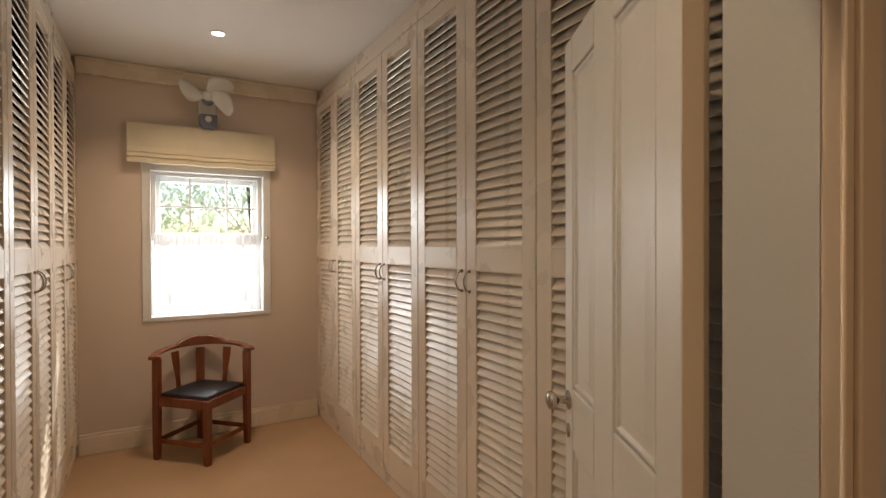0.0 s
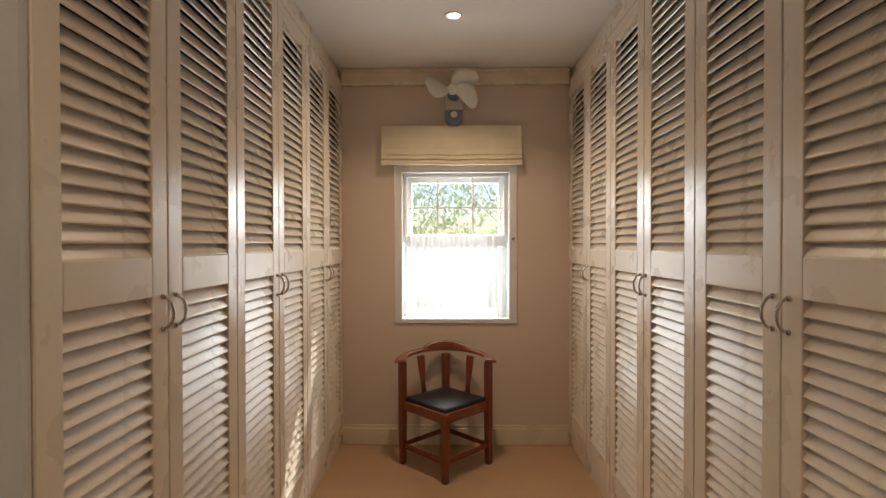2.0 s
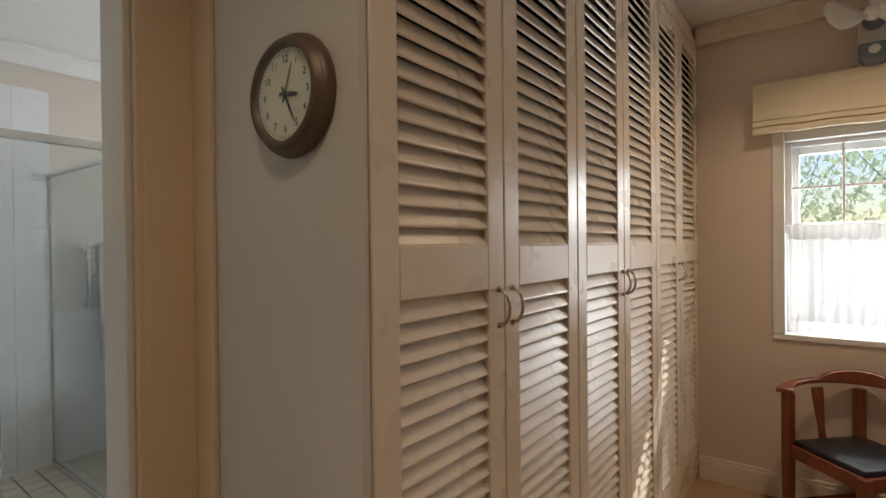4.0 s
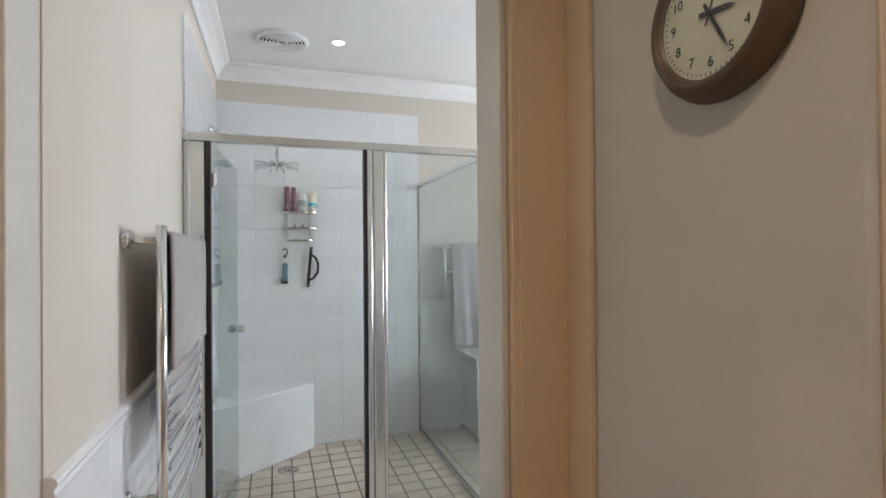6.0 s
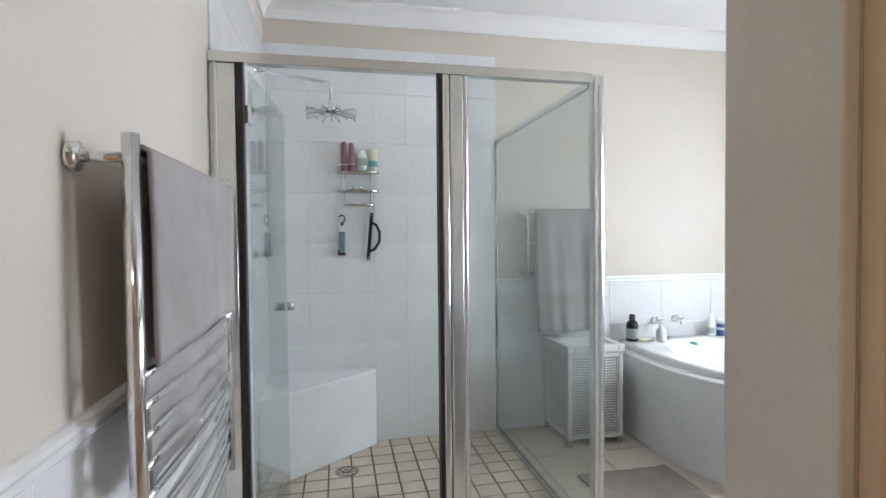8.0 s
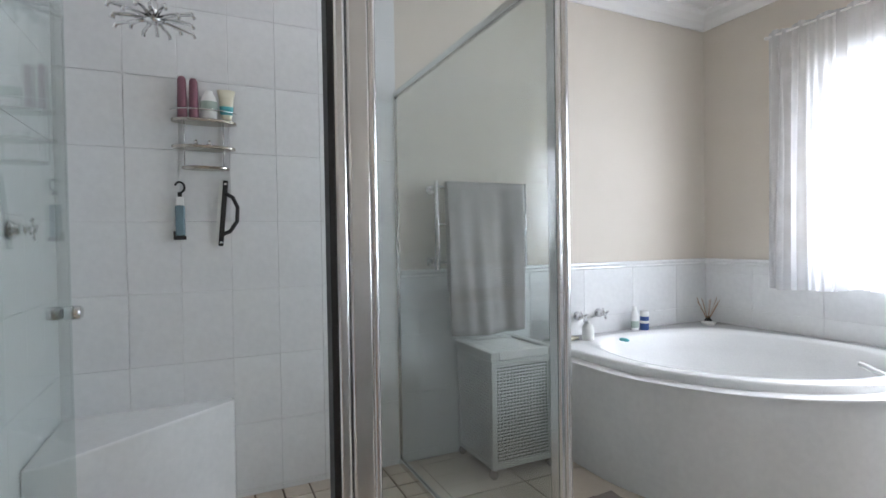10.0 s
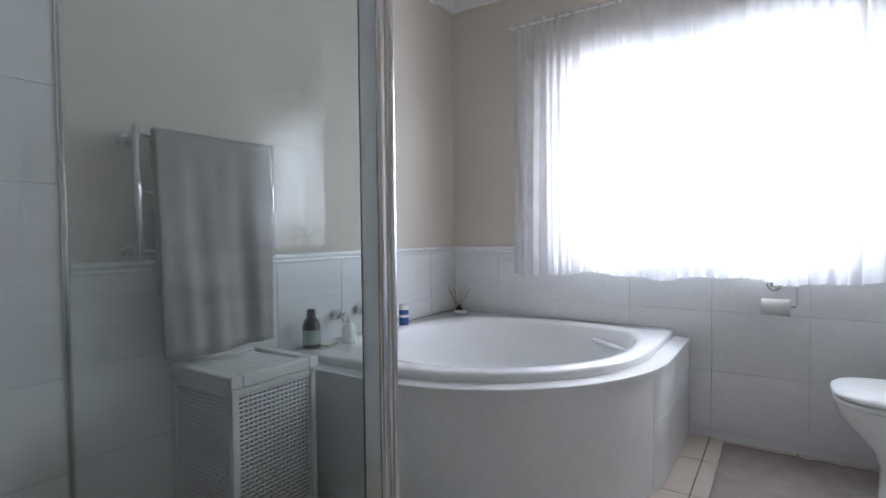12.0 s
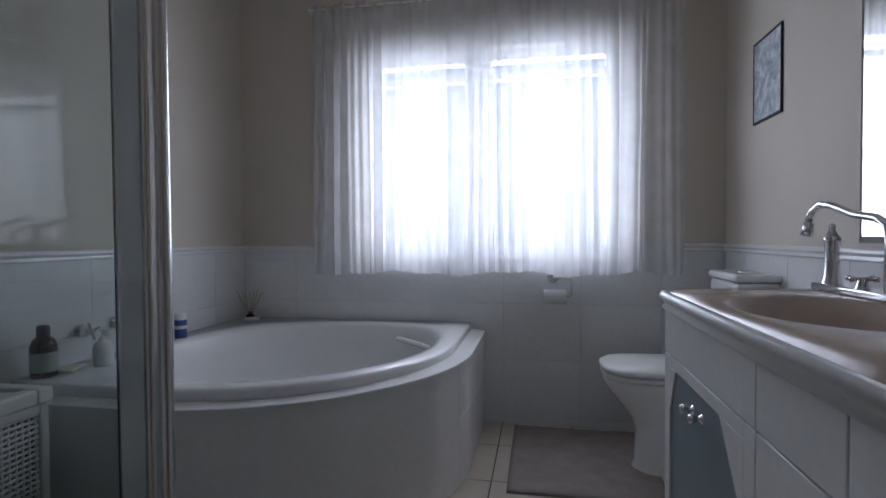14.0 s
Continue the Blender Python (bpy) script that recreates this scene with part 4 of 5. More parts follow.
def hanging_brush():
    t = thing("hanging_bottle", (XW + 0.03, 1.335, 1.13), label="blue-grey bottle hanging from a black hook", category="bottle")
    bm = bmesh.new()
    box(bm, -0.012, 0.014, -0.018, 0.018, 0.015, 0.14)
    done("body", bm, material("blue_grey_liquid", (0.16, 0.24, 0.28), 0.2), t, 0.006)
    bm = bmesh.new()
    box(bm, -0.013, 0.015, -0.021, 0.021, 0.0, 0.016)
    box(bm, -0.008, 0.008, -0.026, -0.018, 0.0, 0.035)
    box(bm, -0.004, 0.004, -0.008, 0.008, 0.175, 0.195)
    tube(bm, [(0, 0.0 + 0.018 * math.cos(a) - 0.0, 0.215 + 0.022 * math.sin(a)) for a in [-1.5 + 4.3 * k / 12 for k in range(13)]], 0.0045, 8)
    done("hook", bm, M_BLACK, t, 0.002)
    bm = bmesh.new()
    box(bm, -0.012, 0.012, -0.014, 0.014, 0.14, 0.175)
    rod(bm, (0, 0, 0.235), (-0.012, 0.0, 0.30), 0.0015)
    done("cap", bm, M_PLASTIC, t, 0.004)


hanging_brush()

_bm = bmesh.new()
for _k in range(9):
    _a = _k * 2 * math.pi / 9
    rod(_bm, (0.018 * math.cos(_a), 0.018 * math.sin(_a), 0.001), (0.045 * math.cos(_a), 0.045 * math.sin(_a), 0.001), 0.004, n=8)
lathe(_bm, [(0.045, 0.0), (0.048, 0.005), (0.060, 0.004), (0.062, 0.0)], None, 28)
lathe(_bm, [(0, 0.006), (0.018, 0.005), (0.02, 0.0)], None, 20)
_d = done("shower_drain", _bm, M_NICKEL, smooth=True)
_d.location = (-3.82, 1.34, 0.001)
tagged(_d, "round chrome drain grate in the shower floor", "drain")


def ceiling_vent():
    t = thing("ceiling_vent", (-3.68, 1.32, HC), label="round white ceiling extractor vent with concentric rings", category="vent")
    bm = bmesh.new()
    lathe(bm, [(0.150, 0.0), (0.155, -0.008), (0.135, -0.022), (0.128, -0.020), (0.128, -0.004)], None, 48)
    done("rim", bm, M_WHITE, t, smooth=True)
    for r in (0.112, 0.092, 0.072, 0.052, 0.03):
        bm = bmesh.new()
        lathe(bm, [(r, -0.008), (r + 0.010, -0.026), (r + 0.006, -0.028), (r - 0.006, -0.012)], None, 40)
        done("ring", bm, M_WHITE, t, smooth=True)
    # flat disc in the shade colour, painted in place of a deep throat
    bm = bmesh.new()
    lathe(bm, [(0.0, -0.003), (0.130, -0.003)], None, 40)
    done("throat", bm, M_SHADE, t)


ceiling_vent()


def cloth(bm, x0, x1, zt, zb, out, wave, seed, back=0.0):
    """A towel folded over a bar along local x; hangs in front (y = out) from zt to zb, and behind down to back."""
    rng = random.Random(seed)
    ph = [rng.uniform(0, 6) for _ in range(4)]
    rows = []
    path = [(out, zb + (zt - zb) * k / 22) for k in range(23)]
    path += [(out - 0.014, zt + 0.010), (out - 0.028, zt)]
    if back:
        path += [(out - 0.03, zt - (zt - back) * k / 8) for k in range(1, 9)]
    for k, (y, z) in enumerate(path):
        f = max(0.0, (zt - z) / max(0.01, zt - zb))
        row = []
        for i in range(41):
            u = i / 40
            w = wave * (0.2 + f) * (math.sin(u * 9 + ph[0] + f) + 0.6 * math.sin(u * 17 + ph[1]) + 0.35 * math.sin(u * 31 + ph[2] + 3 * f) + 0.25 * math.sin(u * 13 - 7 * f + ph[3]))
            row.append((x0 + (x1 - x0) * (0.5 + (u - 0.5) * (1 - 0.07 * f) + 0.012 * f * math.sin(ph[3] + 5 * u)), y + w + wave * f, z - 0.006 * f * math.sin(u * 4 + ph[1])))
        rows.append(row)
    sheet(bm, rows)


def towel_rail(place, rz, w, z0, z1, bars, label):
    """Ladder rail; local x along the wall, +y away from it."""
    t = thing("towel_rail", place, rz, label=label, category="towel rail")
    bm = bmesh.new()
    for x in (0, w):
        rod(bm, (x, 0.085, z0), (x, 0.085, z1), 0.0135, n=20)
        for z in (z0 + 0.04 if z1 - z0 < 0.6 else z0 + 0.15, z1 - 0.038):
            rod(bm, (x, 0.0, z), (x, 0.085, z), 0.009)
            lathe(bm, [(0.024, 0), (0.024, 0.012), (0.010, 0.016), (0, 0.016)], pose(x, 0.0, z, -90), 20)
    done("upright", bm, M_CHROME, t, smooth=True)
    for z in bars:
        bm = bmesh.new()
        tube(bm, [(x, 0.085 + 0.012 * math.sin(math.pi * x / w), z) for x in [w * k / 10 for k in range(11)]], 0.008, 12)
        done("bar", bm, M_CHROME, t, smooth=True)
    return t



RX0, RX1 = -2.70, -2.016
towel_rail((RX1, YSB + 0.003, 0), 0, RX0 - RX1, 0.56, 1.408, [0.60 + 0.052 * k for k in range(9)] + [1.37], "chrome ladder towel rail with a grey towel beside the shower")
_bm = bmesh.new()
cloth(_bm, RX0 + 0.02, RX1 - 0.018, 1.385, 1.03, 0.112, 0.004, 3, 0.82)
_t = tagged(done("towel", _bm, M_TOWEL, smooth=True), "grey towel folded over the chrome ladder rail", "towel")
_t.location = (0, YSB, 0)
_t.modifiers.new("thick", "SOLIDIFY").thickness = 0.007

towel_rail((XW + 0.013, 2.978, 0), -90, 0.515, 0.962, 1.405, [1.375, 1.19, 1.0], "chrome towel rail on the wall above the hamper")
_bm = bmesh.new()
cloth(_bm, 0.03, 0.475, 1.392, 0.635, 0.124, 0.012, 8, 0.85)
_t = tagged(done("towel", _bm, M_TOWEL, smooth=True), "grey bath towel hanging over the chrome rail", "towel")
_t.matrix_world = pose(XW + 0.013, 2.978, 0, 0, 0, -90)
_t.modifiers.new("thick", "SOLIDIFY").thickness = 0.007


def hamper():
    t = thing("laundry_hamper", (-4.00, 2.775, 0), label="white wicker laundry hamper with slatted lid on castors", category="hamper")
    a, b, h = 0.175, 0.160, 0.548
    bm = bmesh.new()
    for sx in (-1, 1):
        for sy in (-1, 1):
            m = pose(sx * (a - 0.012), sy * (a - 0.012), 0)
            box(bm, -0.012, 0.012, -0.012, 0.012, 0.045, h, m)
    for z in (0.055, h - 0.012):
        for s in (-1, 1):
            box(bm, -a, a, s * (a - 0.012) - 0.009, s * (a - 0.012) + 0.009, z - 0.012, z + 0.012)
            box(bm, s * (a - 0.012) - 0.009, s * (a - 0.012) + 0.009, -a, a, z - 0.012, z + 0.012)
    done("frame", bm, M_WICKER, t, 0.004)
    # woven strands on four sides
    bm = bmesh.new()
    cols, rws = 18, 30
    q = a - 0.012
    for side in range(4):
        m = Matrix.Rotation(side * math.pi / 2, 4, "Z")
        for r in range(rws):
            z = 0.072 + (h - 0.10) * r / (rws - 1)
            pts = [m @ Vector((-q + 2 * q * i / cols, -q + 0.0035 * (1 if (i + r) % 2 else -1), z)) for i in range(cols + 1)]
            tube(bm, pts, 0.0046, 5)
        for i in range(1, cols, 1):
            rod(bm, m @ Vector((-q + 2 * q * i / cols, -q, 0.06)), m @ Vector((-q + 2 * q * i / cols, -q, h - 0.015)), 0.0032, n=5)
    tagged(done("weave", bm, M_WICKER, t, smooth=True), kind="stuff")
    # liner colour holds the shade seen through the holes of the weave
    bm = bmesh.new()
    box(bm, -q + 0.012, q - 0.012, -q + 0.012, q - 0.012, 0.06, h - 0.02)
    tagged(done("liner", bm, material("hamper_liner_shade", (0.07, 0.065, 0.055), 0.9), t), "cloth liner coloured near black for the shade inside")
    L = a + 0.008
    bm = bmesh.new()
    for s in (-1, 1):
        box(bm, -L, L, s * L - s * 0.045, s * L, h + 0.003, h + 0.045)
        box(bm, s * L - s * 0.045, s * L, -L + 0.045, L - 0.045, h + 0.003, h + 0.045)
    done("lid", bm, M_WICKER, t, 0.006)
    for k in range(9):
        bm = bmesh.new()
        x = -L + 0.058 + (2 * L - 0.116) * k / 8
        box(bm, x - 0.009, x + 0.009, -L + 0.045, L - 0.045, h + 0.012, h + 0.036)
        done("slat", bm, M_WICKER, t, 0.003)
    for sx in (-1, 1):
        for sy in (-1, 1):
            bm = bmesh.new()
            x, y = sx * (a - 0.015), sy * (a - 0.015)
            rod(bm, (x - 0.010, y, 0.020), (x + 0.010, y, 0.020), 0.020, n=18)
            box(bm, x - 0.013, x + 0.013, y - 0.01, y + 0.01, 0.024, 0.046)
            done("castor", bm, M_MAT, t, 0.003)


hamper()

# ---- corner bath ----


def bath_outline(off, n=40):
    """Rounded front from the west wall round to the north wall, moved inwards by off."""
    cx, cy, r = -3.66, 3.955, 0.905 - off
    pts = [(XW + 0.014, cy - r)]
    for k in range(n + 1):
        a = -math.pi / 2 + math.pi / 2 * k / n
        ca, sa = math.cos(a), math.sin(a)
        e = 2 / 1.94
        pts.append((cx + r * abs(ca) ** e, cy - r * abs(sa) ** e))
    pts += [(cx + r, YN - 0.014), (XW + 0.014, YN - 0.014)]
    return pts


def corner_bath():
    t = thing("corner_bath", (0, 0, 0), label="white acrylic corner bath with a rounded tiled apron", category="bath")
    front = bath_outline(0.008)[:-1]
    # apron tiles follow the curve
    length = [0.0]
    for a, b in zip(front, front[1:]):
        length.append(length[-1] + math.dist(a, b))

    def along(s):
        for i in range(len(front) - 1):
            if s <= length[i + 1] or i == len(front) - 2:
                f = (s - length[i]) / max(1e-6, length[i + 1] - length[i])
                return Vector(front[i]).lerp(Vector(front[i + 1]), f), (Vector(front[i + 1]) - Vector(front[i])).normalized()
    total = length[-1]
    cuts = (0.0, 0.70, 0.83, 1.0)
    for k in range(3):
        for z0, z1 in (((0.002, 0.4855),) if k == 0 else ((0.002, 0.2795), (0.2805, 0.4855))):
            s0, s1 = total * cuts[k] + 0.0006, total * cuts[k + 1] - 0.0006
            bm = bmesh.new()
            ring = []
            steps = 36 if k == 0 else 8
            for i in range(steps + 1):
                p, d = along(s0 + (s1 - s0) * i / steps)
                nrm = Vector((d.y, -d.x))
                o, q = p, p - nrm * 0.012
                ring.append([Vector((o.x, o.y, z0)), Vector((o.x, o.y, z1)), Vector((q.x, q.y, z1)), Vector((q.x, q.y, z0))])
            loft(bm, ring)
            done("tile", bm, M_TILE, t, 0.0006)
    bm = bmesh.new()
    prism(bm, bath_outline(0.024), 0.0, 0.05)
    done("core", bm, M_TILE, t)
    # body: apron core ring, ledge, rim and basin as one shell
    n = 96
    ctr = Vector((-3.44, 3.79))

    def radial(off):
        """Outline sampled by angle round the basin centre."""
        poly = [Vector(p) for p in bath_outline(off, 60)]
        res = []
        for k in range(n):
            a = 2 * math.pi * k / n
            d = Vector((math.cos(a), math.sin(a)))
            best = None
            for i in range(len(poly)):
                p, q = poly[i], poly[(i + 1) % len(poly)]
                e = q - p
                den = d.x * e.y - d.y * e.x
                if abs(den) < 1e-9:
                    continue
                w = p - ctr
                tt = (w.x * e.y - w.y * e.x) / den
                u = (w.x * d.y - w.y * d.x) / den
                if tt > 0 and -1e-6 <= u <= 1 + 1e-6 and (best is None or tt < best):
                    best = tt
            res.append(ctr + d * best)
        return res

    def oval(f, g=0.0):
        out = []
        for k in range(n):
            a = 2 * math.pi * k / n
            ma, mi, th = 0.605 * f - g, 0.525 * f - g, radians(38)
            r = 1 / math.sqrt((math.cos(a - th) / ma) ** 2 + (math.sin(a - th) / mi) ** 2)
            out.append(ctr + Vector((math.cos(a), math.sin(a))) * r)
        return out

    o0, o1, o2 = radial(0.016), radial(0.0), radial(0.09)
    v = lambda pts, z: [Vector((p.x, p.y, z)) for p in pts]
    bm = bmesh.new()
    loft(bm, [v(radial(0.024), 0.05), v(radial(0.024), 0.486)], True, False)
    done("core", bm, M_TILE, t)
    bm = bmesh.new()
    loft(bm, [v(o0, 0.4865), v(o1, 0.4865), v(o1, 0.500), v(radial(0.003), 0.503), v(radial(0.085), 0.503)], False, False)
    tagged(done("ledge", bm, M_TILE, t), "white tiled ledge")
    bm = bmesh.new()
    wide, edge = oval(1.16), radial(0.145)

    def inner(f):
        out = []
        for p, q in zip(wide, edge):
            a, b = (p - ctr).length, (q - ctr).length
            r = (a ** -8 + b ** -8) ** (-1 / 8)
            out.append(ctr + (p - ctr).normalized() * r * f)
        return out

    mixp = lambda f: [a.lerp(b, f) for a, b in zip(o2, inner(1.0))]
    loft(bm, [v(radial(0.078), 0.503), v(radial(0.076), 0.528), v(radial(0.080), 0.536), v(radial(0.09), 0.540), v(mixp(0.75), 0.541), v(inner(0.99), 0.537), v(inner(0.97), 0.522), v(inner(0.945), 0.44), v(inner(0.90), 0.30), v(inner(0.82), 0.17), v(inner(0.62), 0.105), v(inner(0.2), 0.095)], False, True)
    done("basin", bm, M_ACRYLIC, t, smooth=True)
    bm = bmesh.new()
    box(bm, -0.12, 0.12, -0.028, 0.028, -0.012, 0.012, pose(-3.10, 4.24, 0.47, 25, 0, 138))
    done("grip", bm, M_ACRYLIC, t, 0.011, seg=3)


corner_bath()

bottle("pump_bottle", (XW + 0.085, 3.19, 0.541), [(0, 0), (0.036, 0), (0.039, 0.008), (0.039, 0.105), (0.030, 0.128), (0.016, 0.136), (0.016, 0.142), (0, 0.142)], M_AMBER, "dark brown bottle with pale label on the bath ledge", [("label_band", [(0.0395, 0.02), (0.0395, 0.085)], M_LABEL), ("cap", [(0.019, 0.138), (0.019, 0.17), (0.012, 0.175), (0, 0.175)], M_BLACK)])
bottle("soap_dispenser", (XW + 0.15, 3.36, 0.541), [(0, 0), (0.030, 0), (0.033, 0.01), (0.033, 0.06), (0.024, 0.085), (0.012, 0.092), (0, 0.092)], M_PLASTIC, "frosted white soap dispenser on the bath ledge", [("pump", [(0.012, 0.092), (0.013, 0.102), (0.004, 0.106), (0.004, 0.125), (0.012, 0.126), (0.012, 0.132), (0, 0.133)], M_PLASTIC)])
bottle("lotion_bottle", (XW + 0.07, 3.795, 0.541), [(0, 0), (0.024, 0), (0.026, 0.01), (0.026, 0.09), (0.018, 0.12), (0.012, 0.128), (0.012, 0.146), (0, 0.148)], M_PLASTIC, "white lotion bottle with green label on the ledge", [("label_band", [(0.0265, 0.02), (0.0265, 0.06)], M_LABEL)], 0, 0.7, 1)
bottle("blue_tub", (XW + 0.075, 3.868, 0.541), [(0, 0), (0.026, 0), (0.027, 0.004), (0.027, 0.08), (0.025, 0.084), (0, 0.085)], M_BLUE, "blue and white bottle on the bath ledge", [("band", [(0.0275, 0.042), (0.0275, 0.058)], M_PLASTIC), ("cap", [(0.026, 0.084), (0.026, 0.112), (0, 0.114)], M_PLASTIC)])


def diffuser():
    t = thing("reed_diffuser", (XW + 0.10, 4.41, 0.541), label="reed diffuser sticks beside a small dish", category="diffuser")
    bm = bmesh.new()
    lathe(bm, [(0, 0), (0.022, 0), (0.024, 0.02), (0.012, 0.034), (0.010, 0.044), (0.0, 0.044)], None, 20)
    done("bottle", bm, M_AMBER, t, smooth=True)
    bm = bmesh.new()
    for k in range(9):
        a = k * 0.7
        rod(bm, (0.004 * math.cos(a), 0.004 * math.sin(a), 0.02), (0.07 * math.cos(a), 0.07 * math.sin(a), 0.145 + 0.01 * (k % 3)), 0.0016, n=5)
    tagged(done("reeds", bm, M_REED, t), "thin brown reeds")
    bm = bmesh.new()
    lathe(bm, [(0, 0.004), (0.03, 0.006), (0.042, 0.018), (0.044, 0.018), (0.034, 0.0), (0, 0)], pose(0.05, -0.06, 0), 24)
    done("dish", bm, M_WICKER, t, smooth=True)


diffuser()
_bm = bmesh.new()
lathe(_bm, [(0, 0.0), (0.02, 0.002), (0.024, 0.008), (0.016, 0.016), (0, 0.018)], None, 16, 1.5, 0.8)
_s = tagged(done("soap_bar", _bm, M_TEAL, smooth=True), "small teal soap on the bath rim", "soap")
_s.location = (-3.92, 3.50, 0.541)
_bm = bmesh.new()
box(_bm, -0.03, 0.03, -0.05, 0.05, 0.0, 0.014)
_s = tagged(done("sponge", _bm, M_CREAMTUBE, None, 0.006), "yellow sponge lying on the bath ledge", "sponge")
_s.matrix_world = pose(XW + 0.10, 3.275, 0.541, 0, 0, 20)

# ---- bathroom window ----


def casement_window():
    a, b = BX0, BX1
    t = tagged(boxes("window_2", [(a, a + 0.05, YN + 0.08, YN + 0.15, BZ0, BZ1), (b - 0.05, b, YN + 0.08, YN + 0.15, BZ0, BZ1), (a + 0.05, b - 0.05, YN + 0.08, YN + 0.15, BZ0, BZ0 + 0.05), (a + 0.05, b - 0.05, YN + 0.08, YN + 0.15, BZ1 - 0.05, BZ1), (-2.84, -2.77, YN + 0.08, YN + 0.15, BZ0 + 0.05, BZ1 - 0.05)], M_WHITE, bevel=0.004), "white painted casement window behind sheer curtains", "window", kind="structure")
    for x0, x1 in ((a + 0.05, -2.84), (-2.77, b - 0.05)):
        f = boxes("sash", [(x0, x0 + 0.04, YN + 0.09, YN + 0.13, BZ0 + 0.05, BZ1 - 0.05), (x1 - 0.04, x1, YN + 0.09, YN + 0.13, BZ0 + 0.05, BZ1 - 0.05), (x0 + 0.04, x1 - 0.04, YN + 0.09, YN + 0.13, BZ1 - 0.15, BZ1 - 0.115), (x0 + 0.04, x1 - 0.04, YN + 0.09, YN + 0.13, BZ0 + 0.05, BZ0 + 0.1)], M_WHITE, t, 0.003)
        p = boxes("pane", [(x0 + 0.04, x1 - 0.04, YN + 0.108, YN + 0.112, BZ0 + 0.1, BZ1 - 0.15)], M_PANE, t)
        p.visible_shadow = False
    boxes("sill", [(a, b, YN - 0.012, YN + 0.08, BZ0 - 0.0, BZ0 + 0.02)], M_WHITE, t, 0.003)


casement_window()


def net_curtain():
    t = thing("net_curtain", (0, YN - 0.085, 0), label="gathered sheer white curtain hanging across the bathroom window", category="curtain")
    bm = bmesh.new()
    x0, x1 = -3.70, -1.78
    n, rows = 700, []
    for j in range(17):
        f = j / 16
        z = 2.285 - f * 1.475
        row = []
        for i in range(n + 1):
            u = i / n
            amp = 0.010 + 0.022 * min(1, f * 1.5)
            ph = u * 150 + 5 * math.sin(u * 11) + 3 * math.sin(u * 23 + 1)
            y = amp * math.sin(ph) * (0.65 + 0.35 * math.sin(u * 37)) + 0.006 * math.sin(u * 260)
            hang = 0.012 * math.sin(u * 19) + 0.006 * math.sin(u * 47)
            row.append((x0 + (x1 - x0) * u + (0.008 + 0.012 * min(1, f * 2)) * math.sin(2 * ph + 0.6 * math.sin(u * 40)) * (0.5 + 0.5 * math.sin(u * 29 + 1)) + 0.006 * math.sin(f * 3 + u * 30) + 0.02 * f * math.sin(u * 6.3) * (u - 0.5), y, z - (hang if j == 16 else 0) + (0.008 * math.sin(u * 90) if j == 0 else 0)))
        rows.append(row)
    sheet(bm, rows)
    done("cloth", bm, M_SHEER, t, smooth=True)
    bm = bmesh.new()
    rod(bm, (x0 - 0.02, 0.0, 2.262), (x1 + 0.02, 0.0, 2.262), 0.006)
    for x in (x0 - 0.02, x1 + 0.02):
        rod(bm, (x, 0.0, 2.262), (x, 0.085, 2.262), 0.005)
        bmesh.ops.create_uvsphere(bm, u_segments=12, v_segments=8, radius=0.011, matrix=Matrix.Translation((x, 0, 2.262)))
    tagged(done("rod", bm, M_WHITE, t, smooth=True), "thin white curtain rod")


net_curtain()


def paper_holder():
    t = thing("toilet_roll_holder", (-2.40, YN - 0.012, 0.79), label="chrome holder with a white paper roll on the tiles", category="toilet roll")
    bm = bmesh.new()
    lathe(bm, [(0.030, 0), (0.030, 0.010), (0.012, 0.016), (0, 0.016)], pose(0, 0, 0, 90), 24)
    tube(bm, [(0, -0.01, 0), (0.0, -0.05, 0), (0.03, -0.055, 0), (0.085, -0.055, 0), (0.090, -0.055, -0.01), (0.090, -0.055, -0.085), (0.085, -0.055, -0.095), (-0.05, -0.055, -0.095)], 0.005, 10)
    done("arm", bm, M_CHROME, t, smooth=True)
    bm = bmesh.new()
    rod(bm, (-0.050, -0.057, -0.100), (0.066, -0.057, -0.100), 0.038, n=28)
    tagged(done("roll", bm, material("tissue", (0.80, 0.79, 0.76), 0.95, bump=0.3), t, 0.004), "white paper roll")


paper_holder()


